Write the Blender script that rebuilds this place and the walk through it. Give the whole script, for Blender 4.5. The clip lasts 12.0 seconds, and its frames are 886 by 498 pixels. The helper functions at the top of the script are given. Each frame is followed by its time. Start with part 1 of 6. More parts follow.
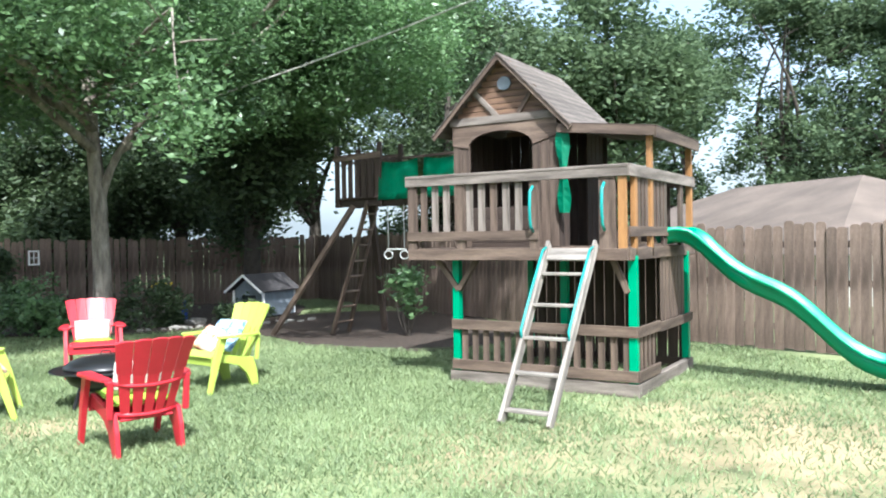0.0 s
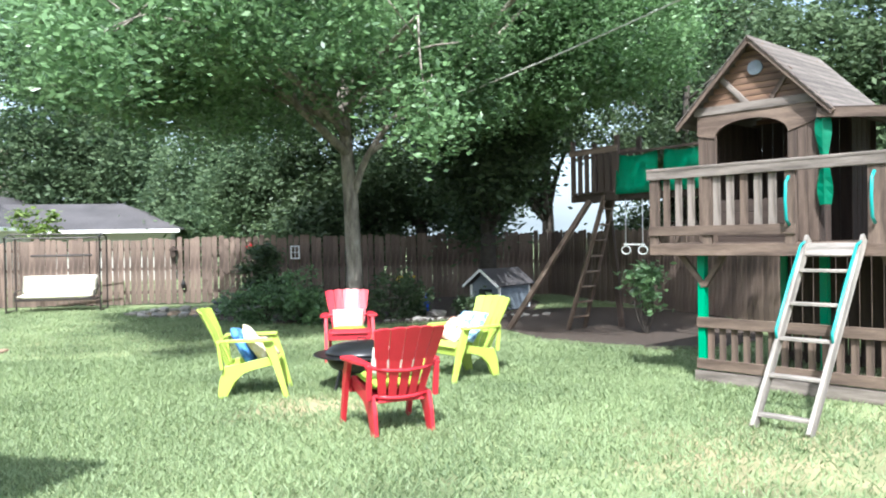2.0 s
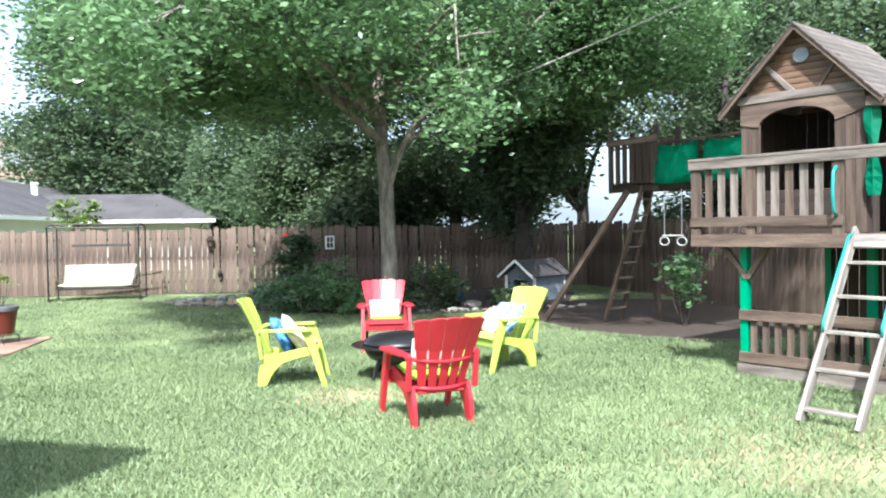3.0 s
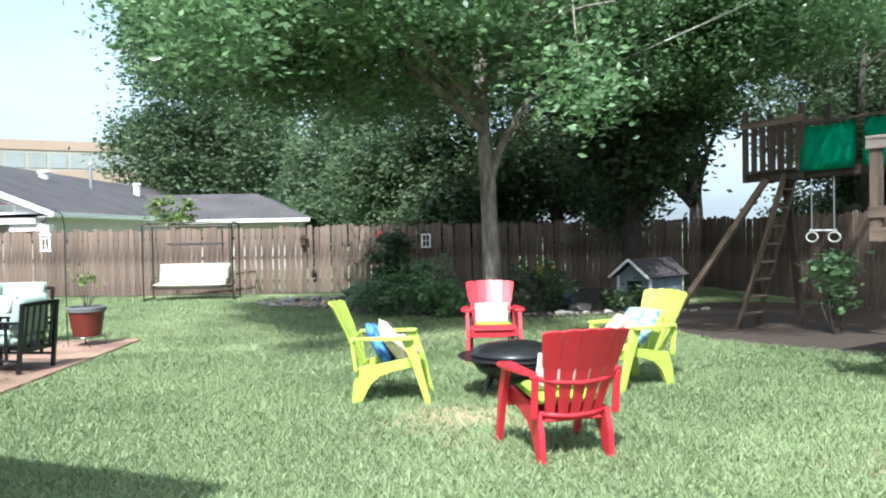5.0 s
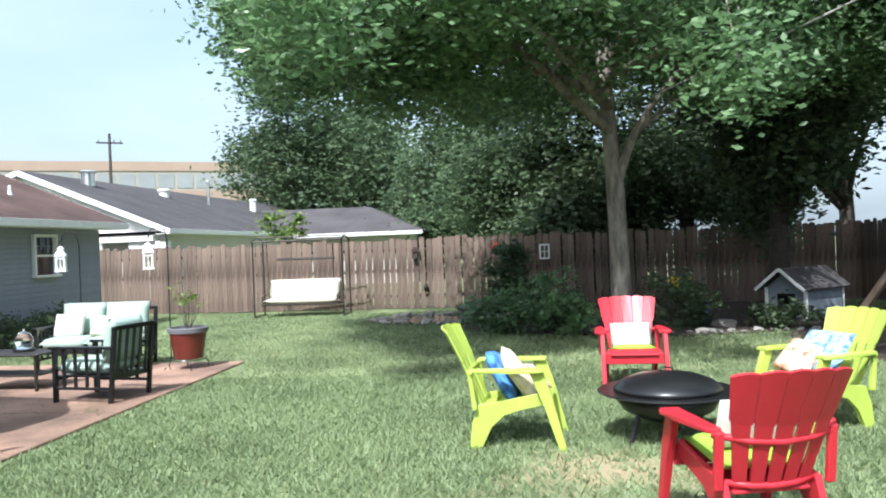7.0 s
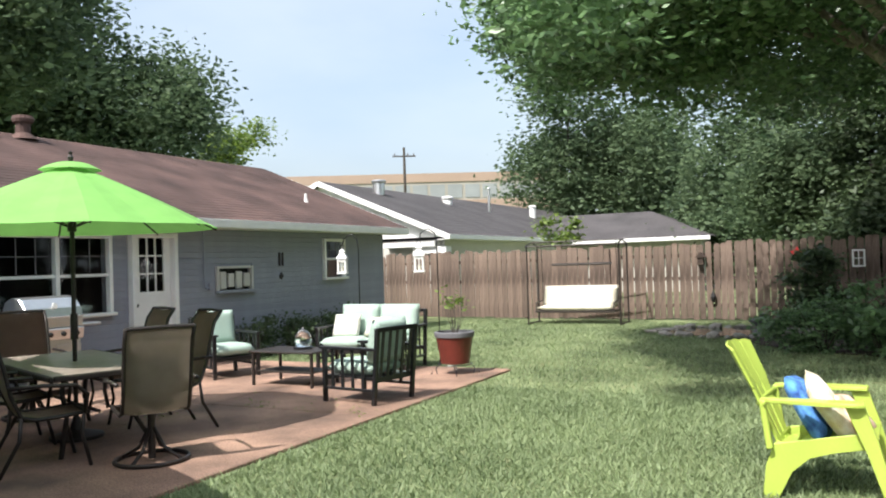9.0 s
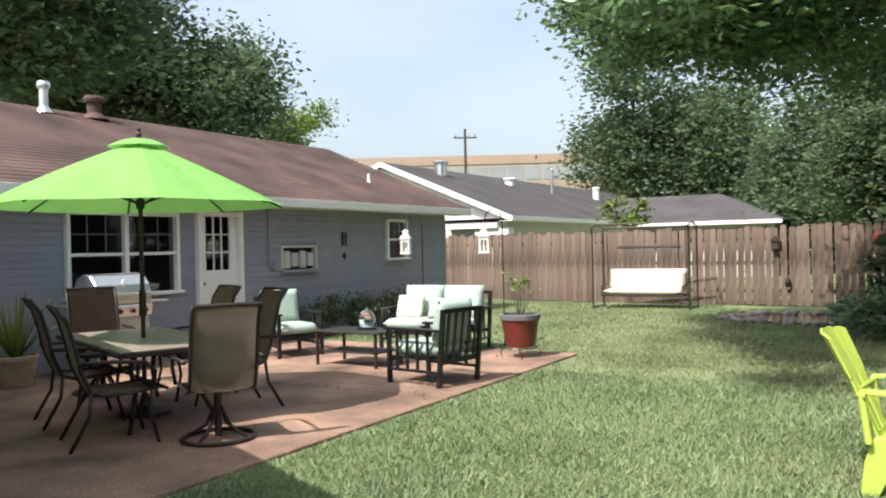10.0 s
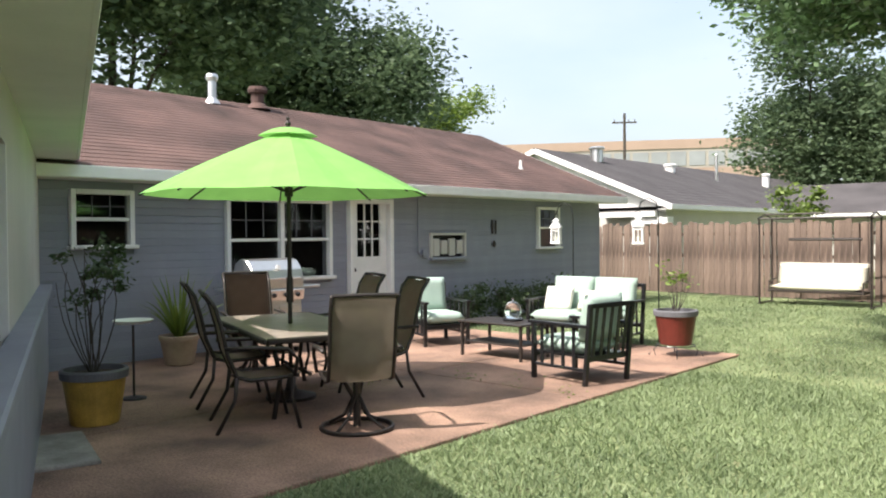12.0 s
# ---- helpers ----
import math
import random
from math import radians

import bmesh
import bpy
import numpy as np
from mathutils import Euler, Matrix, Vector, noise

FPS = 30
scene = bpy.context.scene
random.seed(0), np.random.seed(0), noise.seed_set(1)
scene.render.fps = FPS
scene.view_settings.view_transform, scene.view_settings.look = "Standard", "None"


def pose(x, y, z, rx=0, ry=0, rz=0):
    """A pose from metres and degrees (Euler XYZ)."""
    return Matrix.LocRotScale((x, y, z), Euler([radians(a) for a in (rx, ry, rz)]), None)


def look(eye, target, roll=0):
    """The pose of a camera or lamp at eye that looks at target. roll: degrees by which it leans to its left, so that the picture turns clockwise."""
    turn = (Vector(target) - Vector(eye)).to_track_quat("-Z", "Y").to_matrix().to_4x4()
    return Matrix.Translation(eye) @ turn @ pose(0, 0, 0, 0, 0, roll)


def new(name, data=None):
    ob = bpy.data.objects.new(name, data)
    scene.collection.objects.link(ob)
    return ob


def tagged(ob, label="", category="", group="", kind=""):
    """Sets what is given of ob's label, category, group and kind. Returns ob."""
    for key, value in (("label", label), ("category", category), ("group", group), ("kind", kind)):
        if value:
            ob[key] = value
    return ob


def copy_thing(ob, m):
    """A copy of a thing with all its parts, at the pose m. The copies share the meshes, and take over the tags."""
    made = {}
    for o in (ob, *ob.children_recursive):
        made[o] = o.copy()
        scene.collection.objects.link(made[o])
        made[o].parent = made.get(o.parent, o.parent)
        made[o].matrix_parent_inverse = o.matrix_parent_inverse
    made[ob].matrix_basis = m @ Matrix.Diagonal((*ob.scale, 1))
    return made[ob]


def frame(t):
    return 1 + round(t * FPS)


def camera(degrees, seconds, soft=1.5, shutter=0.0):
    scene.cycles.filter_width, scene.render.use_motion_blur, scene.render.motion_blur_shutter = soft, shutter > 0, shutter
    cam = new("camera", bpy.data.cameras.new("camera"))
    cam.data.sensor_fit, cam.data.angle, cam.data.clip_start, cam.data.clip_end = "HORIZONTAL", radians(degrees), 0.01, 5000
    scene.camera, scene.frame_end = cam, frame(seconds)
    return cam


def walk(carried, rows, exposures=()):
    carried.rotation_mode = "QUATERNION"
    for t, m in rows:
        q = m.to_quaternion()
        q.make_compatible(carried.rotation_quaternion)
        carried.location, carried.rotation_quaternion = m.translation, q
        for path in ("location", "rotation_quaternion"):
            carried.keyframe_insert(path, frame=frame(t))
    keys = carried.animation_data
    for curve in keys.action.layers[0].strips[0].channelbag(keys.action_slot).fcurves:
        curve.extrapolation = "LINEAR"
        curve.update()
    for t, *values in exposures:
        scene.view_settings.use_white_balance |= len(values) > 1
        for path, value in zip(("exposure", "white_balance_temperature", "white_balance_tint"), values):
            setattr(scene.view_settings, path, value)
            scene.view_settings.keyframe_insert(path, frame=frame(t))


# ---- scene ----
cam = camera(57.7, 12.0, soft=2.0)
PATH = [
    (0, (3.157, 0.459, 1.71), (4.041, 2.253, 1.684), -0.9),
    (0.5, (3.106, 0.45, 1.696), (3.838, 2.312, 1.676), -1.0),
    (1, (3.077, 0.443, 1.708), (3.647, 2.359, 1.689), -1.1),
    (1.5, (3.055, 0.454, 1.7), (3.493, 2.406, 1.682), -1.1),
    (2, (3.033, 0.457, 1.694), (3.38, 2.426, 1.668), -1.0),
    (2.5, (3.013, 0.485, 1.695), (3.307, 2.463, 1.659), -0.9),
    (3, (2.967, 0.503, 1.701), (3.236, 2.484, 1.652), -0.9),
    (3.2, (2.966, 0.487, 1.737), (3.217, 2.471, 1.677), -1.1),
    (4.8, (2.865, 1.641, 1.675), (2.937, 3.639, 1.617), -1.1),
    (5, (2.847, 1.784, 1.635), (2.89, 3.783, 1.59), -1.1),
    (5.5, (2.801, 2.119, 1.666), (2.779, 4.118, 1.639), -1.3),
    (6, (2.761, 2.407, 1.659), (2.685, 4.406, 1.647), -1.5),
    (6.5, (2.731, 2.8, 1.631), (2.597, 4.795, 1.622), -1.7),
    (6.7, (2.721, 2.903, 1.633), (2.555, 4.896, 1.622), -1.9),
    (8.5, (2.646, 3.845, 1.549), (1.889, 5.696, 1.596), -1.8),
    (9, (2.648, 3.908, 1.56), (1.75, 5.695, 1.594), -1.8),
    (9.5, (2.569, 4.009, 1.531), (1.592, 5.754, 1.55), -1.7),
    (10, (2.468, 4.065, 1.539), (1.44, 5.78, 1.533), -1.3),
    (10.5, (2.42, 4.147, 1.583), (1.316, 5.815, 1.555), -0.7),
    (11, (2.4, 4.273, 1.584), (1.193, 5.867, 1.544), -0.4),
    (11.5, (2.377, 4.401, 1.552), (1.082, 5.925, 1.516), -0.6),
    (12, (2.388, 4.36, 1.578), (1.05, 5.846, 1.544), -0.5),
]
walk(cam, [(t, look(eye, target, roll)) for t, eye, target, roll in PATH],
     exposures=[(0, 1.55, 5650, 8), (3, 1.66, 5650, 9), (5, 1.36, 5600, 7), (6.5, 1.2, 5600, 9), (8.5, 0.94, 6100, 11), (10.5, 0.98, 6400, 13), (12, 1.14, 6450, 14)])

# ---- world, sun ----
SUN_WAY = Vector((0.18, 0.75, -1.0)).normalized()
world = bpy.data.worlds.new("world")
scene.world = world
world.use_nodes = True
wn = world.node_tree
sky = wn.nodes.new("ShaderNodeTexSky")
sky.sky_type = "NISHITA"
sky.sun_disc = False
sky.sun_elevation = math.asin(-SUN_WAY.z)
sky.sun_rotation = math.atan2(-SUN_WAY.x, -SUN_WAY.y)
sky.air_density, sky.dust_density, sky.ozone_density = 1.0, 5.0, 1.0
haze_co = wn.nodes.new("ShaderNodeTexCoord")
haze_map = wn.nodes.new("ShaderNodeMapping")
haze_map.inputs["Scale"].default_value = (1.5, 1.5, 4.0)
haze = wn.nodes.new("ShaderNodeTexNoise")
haze.inputs["Scale"].default_value, haze.inputs["Detail"].default_value = 1.6, 6
haze_fac = wn.nodes.new("ShaderNodeMapRange")
haze_fac.inputs[1].default_value, haze_fac.inputs[2].default_value, haze_fac.inputs[3].default_value, haze_fac.inputs[4].default_value = 0.35, 0.7, 0.35, 0.8
veil = wn.nodes.new("ShaderNodeMix")
veil.data_type = "RGBA"
veil.inputs[7].default_value = (3.05, 3.4, 3.45, 1)
wn.links.new(haze_co.outputs["Generated"], haze_map.inputs[0]), wn.links.new(haze_map.outputs[0], haze.inputs[0])
wn.links.new(haze.outputs[0], haze_fac.inputs[0]), wn.links.new(haze_fac.outputs[0], veil.inputs[0])
wn.links.new(sky.outputs[0], veil.inputs[6]), wn.links.new(veil.outputs[2], wn.nodes["Background"].inputs[0])
wn.nodes["Background"].inputs[1].default_value = 0.15
sun = new("sun", bpy.data.lights.new("sun", "SUN"))
sun.data.energy, sun.data.angle, sun.data.color = 3.8, radians(0.6), (1.0, 0.95, 0.87)
sun.matrix_world = look((0, 0, 30), Vector((0, 0, 30)) + SUN_WAY)


# ---- materials ----
def mat(name, color, rough=0.7, var=0.18, scale=6.0, bump=0.15, metal=0.0, fine=60.0, stretch=(1, 1, 1), color2=None, random_tint=0.0, sheen=0.0, through_light=0.0, spec=0.5, two=0.5):
    """A surface with stains at a large scale and grain at a small one."""
    m = bpy.data.materials.new(name)
    m.use_nodes = True
    n, l = m.node_tree.nodes, m.node_tree.links
    b = n["Principled BSDF"]
    b.inputs["Roughness"].default_value, b.inputs["Metallic"].default_value = rough, metal
    b.inputs["Specular IOR Level"].default_value = spec
    co = n.new("ShaderNodeTexCoord")
    mp = n.new("ShaderNodeMapping")
    mp.inputs["Scale"].default_value = stretch
    l.new(co.outputs["Object"], mp.inputs[0])
    big, small = n.new("ShaderNodeTexNoise"), n.new("ShaderNodeTexNoise")
    big.inputs["Scale"].default_value, small.inputs["Scale"].default_value = scale, fine
    big.inputs["Detail"].default_value, small.inputs["Detail"].default_value = 4, 3
    l.new(mp.outputs[0], big.inputs[0]), l.new(mp.outputs[0], small.inputs[0])
    c = Vector(color)
    dark = [max(0, v * (1 - var)) for v in c]
    lite = [min(1, v * (1 + var)) for v in (color2 or c)]
    ramp = n.new("ShaderNodeValToRGB")
    ramp.color_ramp.elements[0].position, ramp.color_ramp.elements[1].position = 0.3, 0.7
    ramp.color_ramp.elements[0].color, ramp.color_ramp.elements[1].color = (*dark, 1), (*lite, 1)
    l.new(big.outputs[0], ramp.inputs[0])
    grain = n.new("ShaderNodeMapRange")
    grain.inputs[1].default_value, grain.inputs[2].default_value = 0.25, 0.75
    grain.inputs[3].default_value, grain.inputs[4].default_value = 1 - var * two, 1 + var * two
    l.new(small.outputs[0], grain.inputs[0])
    mul = n.new("ShaderNodeVectorMath")
    mul.operation = "SCALE"
    l.new(ramp.outputs[0], mul.inputs[0]), l.new(grain.outputs[0], mul.inputs["Scale"])
    out = mul.outputs[0]
    if random_tint:
        info = n.new("ShaderNodeObjectInfo")
        rr = n.new("ShaderNodeMapRange")
        rr.inputs[3].default_value, rr.inputs[4].default_value = 1 - random_tint, 1 + random_tint
        l.new(info.outputs["Random"], rr.inputs[0])
        m2 = n.new("ShaderNodeVectorMath")
        m2.operation = "SCALE"
        l.new(out, m2.inputs[0]), l.new(rr.outputs[0], m2.inputs["Scale"])
        out = m2.outputs[0]
    l.new(out, b.inputs["Base Color"])
    if bump:
        bp = n.new("ShaderNodeBump")
        bp.inputs["Strength"].default_value, bp.inputs["Distance"].default_value = bump, 0.02
        l.new(small.outputs[0], bp.inputs["Height"]), l.new(bp.outputs[0], b.inputs["Normal"])
    if through_light:
        tr = n.new("ShaderNodeBsdfTranslucent")
        l.new(out, tr.inputs[0])
        mix = n.new("ShaderNodeMixShader")
        mix.inputs[0].default_value = through_light
        l.new(b.outputs[0], mix.inputs[1]), l.new(tr.outputs[0], mix.inputs[2])
        l.new(mix.outputs[0], n["Material Output"].inputs[0])
    return m


def leaf_mat(name, a, b, through_light=0.3, rough=0.5, gloss=0.6):
    """Leaves whose green varies from leaf to leaf."""
    m = bpy.data.materials.new(name)
    m.use_nodes = True
    n, l = m.node_tree.nodes, m.node_tree.links
    p = n["Principled BSDF"]
    p.inputs["Roughness"].default_value, p.inputs["Specular IOR Level"].default_value = rough, gloss
    geo = n.new("ShaderNodeNewGeometry")
    co = n.new("ShaderNodeTexCoord")
    noise_ = n.new("ShaderNodeTexNoise")
    noise_.inputs["Scale"].default_value = 0.6
    l.new(co.outputs["Object"], noise_.inputs[0])
    add = n.new("ShaderNodeMath")
    add.operation = "MULTIPLY_ADD"
    l.new(geo.outputs["Random Per Island"], add.inputs[0])
    add.inputs[1].default_value = 0.6
    l.new(noise_.outputs[0], add.inputs[2])
    ramp = n.new("ShaderNodeValToRGB")
    ramp.color_ramp.elements[0].position, ramp.color_ramp.elements[1].position = 0.35, 1.05
    ramp.color_ramp.elements[0].color, ramp.color_ramp.elements[1].color = (*a, 1), (*b, 1)
    l.new(add.outputs[0], ramp.inputs[0])
    l.new(ramp.outputs[0], p.inputs["Base Color"])
    tr = n.new("ShaderNodeBsdfTranslucent")
    l.new(ramp.outputs[0], tr.inputs[0])
    mix = n.new("ShaderNodeMixShader")
    mix.inputs[0].default_value = through_light
    l.new(p.outputs[0], mix.inputs[1]), l.new(tr.outputs[0], mix.inputs[2])
    l.new(mix.outputs[0], n["Material Output"].inputs[0])
    return m


def lawn_mat():
    """Mown grass: greens, straw patches and thin bare spots."""
    m = mat("lawn", (0.098, 0.13, 0.06), 0.95, 0.35, 0.7, 0.8, fine=40, color2=(0.19, 0.22, 0.11), spec=0.1)
    n, l = m.node_tree.nodes, m.node_tree.links
    b = n["Principled BSDF"]
    green = b.inputs["Base Color"].links[0].from_socket
    co = n.new("ShaderNodeTexCoord")
    worn_ = None
    for spot, reach in (((8.6, 5.0, 0), 3.4), ((3.05, 8.7, 0), 1.15), ((6.3, 6.2, 0), 1.6)):
        d = n.new("ShaderNodeVectorMath")
        d.operation = "DISTANCE"
        d.inputs[1].default_value = spot
        l.new(co.outputs["Object"], d.inputs[0])
        r = n.new("ShaderNodeMapRange")
        r.inputs[1].default_value, r.inputs[2].default_value, r.inputs[3].default_value, r.inputs[4].default_value = reach, 0.0, 0.0, 0.5
        l.new(d.outputs["Value"], r.inputs[0])
        if worn_ is None:
            worn_ = r.outputs[0]
        else:
            mx = n.new("ShaderNodeMath")
            mx.operation = "MAXIMUM"
            l.new(worn_, mx.inputs[0]), l.new(r.outputs[0], mx.inputs[1])
            worn_ = mx.outputs[0]
    patch = n.new("ShaderNodeTexNoise")
    patch.inputs["Scale"].default_value, patch.inputs["Detail"].default_value = 1.6, 5
    l.new(co.outputs["Object"], patch.inputs[0])
    add = n.new("ShaderNodeMath")
    l.new(worn_, add.inputs[0]), l.new(patch.outputs[0], add.inputs[1])
    ramp = n.new("ShaderNodeMapRange")
    ramp.inputs[1].default_value, ramp.inputs[2].default_value = 0.62, 1.0
    l.new(add.outputs[0], ramp.inputs[0])
    mix = n.new("ShaderNodeMix")
    mix.data_type = "RGBA"
    l.new(ramp.outputs[0], mix.inputs[0]), l.new(green, mix.inputs[6])
    mix.inputs[7].default_value = (0.36, 0.285, 0.175, 1)
    l.new(mix.outputs[2], b.inputs["Base Color"])
    return m


MAT = {
    "lawn": lawn_mat(),
    "patio": mat("patio", (0.19, 0.122, 0.09), 0.9, 0.3, 1.2, 0.9, fine=60, color2=(0.33, 0.205, 0.145), two=1.3),
    "siding": mat("siding", (0.265, 0.28, 0.33), 0.6, 0.07, 3, 0.2, random_tint=0.05),
    "white": mat("white_paint", (0.80, 0.80, 0.77), 0.45, 0.05, 4, 0.05),
    "soffit": mat("soffit_paint", (0.78, 0.78, 0.74), 0.6, 0.05, 2, 0.05),
    "shingle": mat("shingle", (0.075, 0.045, 0.038), 0.9, 0.35, 0.9, 0.8, fine=45, color2=(0.105, 0.062, 0.052), random_tint=0.05),
    "shingle_grey": mat("shingle_grey", (0.065, 0.059, 0.06), 0.9, 0.25, 0.8, 0.6, fine=30),
    "shingle_tan": mat("shingle_tan", (0.125, 0.098, 0.08), 0.9, 0.25, 0.8, 0.6, fine=30),
    "fence": mat("fence_wood", (0.09, 0.06, 0.045), 0.85, 0.4, 2.2, 0.5, stretch=(3, 3, 0.6), fine=40, color2=(0.185, 0.135, 0.105), random_tint=0.25),
    "wood": mat("play_wood", (0.068, 0.043, 0.031), 0.8, 0.35, 3, 0.4, stretch=(0.5, 4, 4), fine=30, color2=(0.115, 0.082, 0.06), random_tint=0.25),
    "wood_pale": mat("pale_wood", (0.15, 0.13, 0.112), 0.85, 0.35, 3, 0.4, stretch=(0.5, 4, 4), fine=30, color2=(0.25, 0.225, 0.195), random_tint=0.1),
    "wood_grey": mat("grey_wood", (0.105, 0.084, 0.068), 0.85, 0.3, 3, 0.4, stretch=(0.5, 4, 4), fine=30, color2=(0.20, 0.17, 0.145), random_tint=0.15),
    "wood_gable": mat("gable_wood", (0.095, 0.053, 0.033), 0.7, 0.3, 3, 0.3, stretch=(0.5, 4, 4), fine=30, color2=(0.15, 0.088, 0.053), random_tint=0.12),
    "wood_roof": mat("roof_wood", (0.085, 0.07, 0.06), 0.9, 0.3, 3, 0.4, stretch=(0.5, 4, 4), fine=30, color2=(0.13, 0.11, 0.095), random_tint=0.2),
    "wood_gold": mat("golden_wood", (0.30, 0.15, 0.05), 0.6, 0.25, 3, 0.3, stretch=(0.5, 4, 4), fine=30),
    # dark wood; also the shaded copy for rear, inner and tree-shaded boards
    "wood_dark_and_shaded": mat("dark_and_shaded_wood", (0.045, 0.03, 0.022), 0.85, 0.3, 3, 0.4, stretch=(0.5, 4, 4), fine=30, random_tint=0.15),
    "green": mat("green_plastic", (0.0, 0.27, 0.13), 0.35, 0.08, 4, 0.03),
    "teal": mat("teal_plastic", (0.02, 0.28, 0.26), 0.35, 0.08, 4, 0.03),
    "tarp": mat("green_tarp", (0.0, 0.24, 0.12), 0.6, 0.12, 5, 0.3, fine=20),
    "red": mat("red_plastic", (0.47, 0.022, 0.035), 0.42, 0.08, 4, 0.03),
    "lime": mat("lime_plastic", (0.40, 0.51, 0.085), 0.42, 0.06, 4, 0.03),
    "lime_cloth": mat("lime_cloth", (0.225, 0.51, 0.12), 0.75, 0.06, 5, 0.15, fine=200, through_light=0.25),
    "cushion": mat("mint_cushion", (0.37, 0.48, 0.41), 0.9, 0.06, 5, 0.3, fine=250),
    "cream": mat("cream_cloth", (0.68, 0.63, 0.50), 0.9, 0.06, 5, 0.3, fine=200),
    "white_cloth": mat("white_cloth", (0.75, 0.74, 0.66), 0.9, 0.05, 5, 0.3, fine=200),
    "green_cloth": mat("green_cloth", (0.30, 0.50, 0.05), 0.9, 0.08, 5, 0.3, fine=200),
    "blue_cloth": mat("blue_cloth", (0.02, 0.12, 0.42), 0.9, 0.3, 18, 0.3, fine=200, color2=(0.45, 0.62, 0.75)),
    "royal_cloth": mat("royal_cloth", (0.012, 0.05, 0.26), 0.9, 0.3, 12, 0.3, fine=200, color2=(0.10, 0.28, 0.62)),
    "floral": mat("floral_cloth", (0.74, 0.55, 0.22), 0.9, 0.2, 9, 0.3, fine=200, color2=(0.82, 0.80, 0.70)),
    "coral_cloth": mat("coral_cloth", (0.65, 0.16, 0.08), 0.9, 0.2, 16, 0.2, fine=200, color2=(0.75, 0.65, 0.5)),
    "dark_metal": mat("dark_metal", (0.035, 0.028, 0.024), 0.45, 0.2, 8, 0.1, metal=0.3),
    "black": mat("black_enamel", (0.012, 0.012, 0.013), 0.3, 0.1, 8, 0.03),
    "sling": mat("sling_mesh", (0.36, 0.305, 0.245), 0.75, 0.1, 5, 0.4, fine=300, through_light=0.2),
    "tabletop": mat("tabletop", (0.34, 0.28, 0.235), 0.3, 0.2, 6, 0.1, fine=50),
    "steel": mat("steel", (0.72, 0.72, 0.71), 0.38, 0.06, 6, 0.03, metal=1.0),
    "terracotta": mat("glazed_red", (0.115, 0.021, 0.014), 0.35, 0.2, 5, 0.1),
    "grey_clay": mat("grey_clay", (0.13, 0.13, 0.14), 0.7, 0.15, 6, 0.2),
    "ochre": mat("ochre_glaze", (0.42, 0.26, 0.05), 0.45, 0.25, 6, 0.1),
    "tan_clay": mat("tan_clay", (0.40, 0.30, 0.22), 0.8, 0.15, 6, 0.2),
    "soil": mat("soil", (0.05, 0.035, 0.025), 1.0, 0.4, 10, 1.0, fine=60),
    "bark": mat("bark", (0.17, 0.14, 0.115), 0.95, 0.4, 5, 1.0, stretch=(1.5, 1.5, 0.4), fine=25, color2=(0.27, 0.235, 0.20)),
    "bark_dark": mat("bark_dark", (0.06, 0.05, 0.04), 0.95, 0.3, 5, 0.8, fine=25),
    "stone": mat("stone", (0.30, 0.28, 0.25), 0.9, 0.3, 5, 0.5, random_tint=0.25),
    "cream_wall": mat("cream_wall", (0.52, 0.51, 0.46), 0.8, 0.06, 1, 0.1),
    "office_tan": mat("office_tan", (0.34, 0.25, 0.19), 0.8, 0.06, 0.3, 0.0),
    "office_cream": mat("office_cream", (0.33, 0.31, 0.265), 0.8, 0.06, 0.3, 0.0),
    "office_glass": mat("office_glass", (0.26, 0.28, 0.28), 0.5, 0.1, 0.3, 0.0),
    # near-black colour stands for the lack of light indoors
    "unlit_room": mat("unlit_room", (0.03, 0.03, 0.032), 0.9, 0.1, 2, 0.0),
    "wire": mat("wire", (0.45, 0.44, 0.40), 0.6, 0.1, 2, 0.0),
    "red_paint": mat("red_paint", (0.45, 0.02, 0.02), 0.5, 0.1, 5, 0.0),
    "yellow": mat("yellow_plastic", (0.70, 0.50, 0.02), 0.4, 0.1, 5, 0.0),
    "blue": mat("blue_plastic", (0.02, 0.06, 0.35), 0.4, 0.1, 5, 0.0),
    "dog_wall": mat("pale_blue_paint", (0.19, 0.22, 0.25), 0.8, 0.15, 5, 0.2),
    "leaf": leaf_mat("oak_leaf", (0.05, 0.10, 0.045), (0.20, 0.33, 0.14), 0.4, 0.35),
    # dark green; also the shaded leaf copy for trees and bushes under the oak
    "leaf_dark_and_shaded": leaf_mat("dark_and_shaded_leaf", (0.03, 0.055, 0.027), (0.10, 0.145, 0.065), 0.35, 0.5, 0.4),
    "leaf_far": leaf_mat("far_leaf", (0.042, 0.076, 0.04), (0.14, 0.20, 0.10), 0.45, 0.6, 0.25),
    "leaf_light": leaf_mat("light_leaf", (0.07, 0.13, 0.02), (0.20, 0.28, 0.05), 0.4),
    "blade": leaf_mat("grass_blade", (0.10, 0.15, 0.062), (0.288, 0.362, 0.178), 0.35, 0.6),
}


def glass_mat(name, tint=(0.9, 0.95, 0.95), rough=0.02):
    m = bpy.data.materials.new(name)
    m.use_nodes = True
    b = m.node_tree.nodes["Principled BSDF"]
    b.inputs["Base Color"].default_value = (*tint, 1)
    b.inputs["Transmission Weight"].default_value, b.inputs["Roughness"].default_value, b.inputs["IOR"].default_value = 1.0, rough, 1.45
    return m


MAT["glass"] = glass_mat("window_glass")


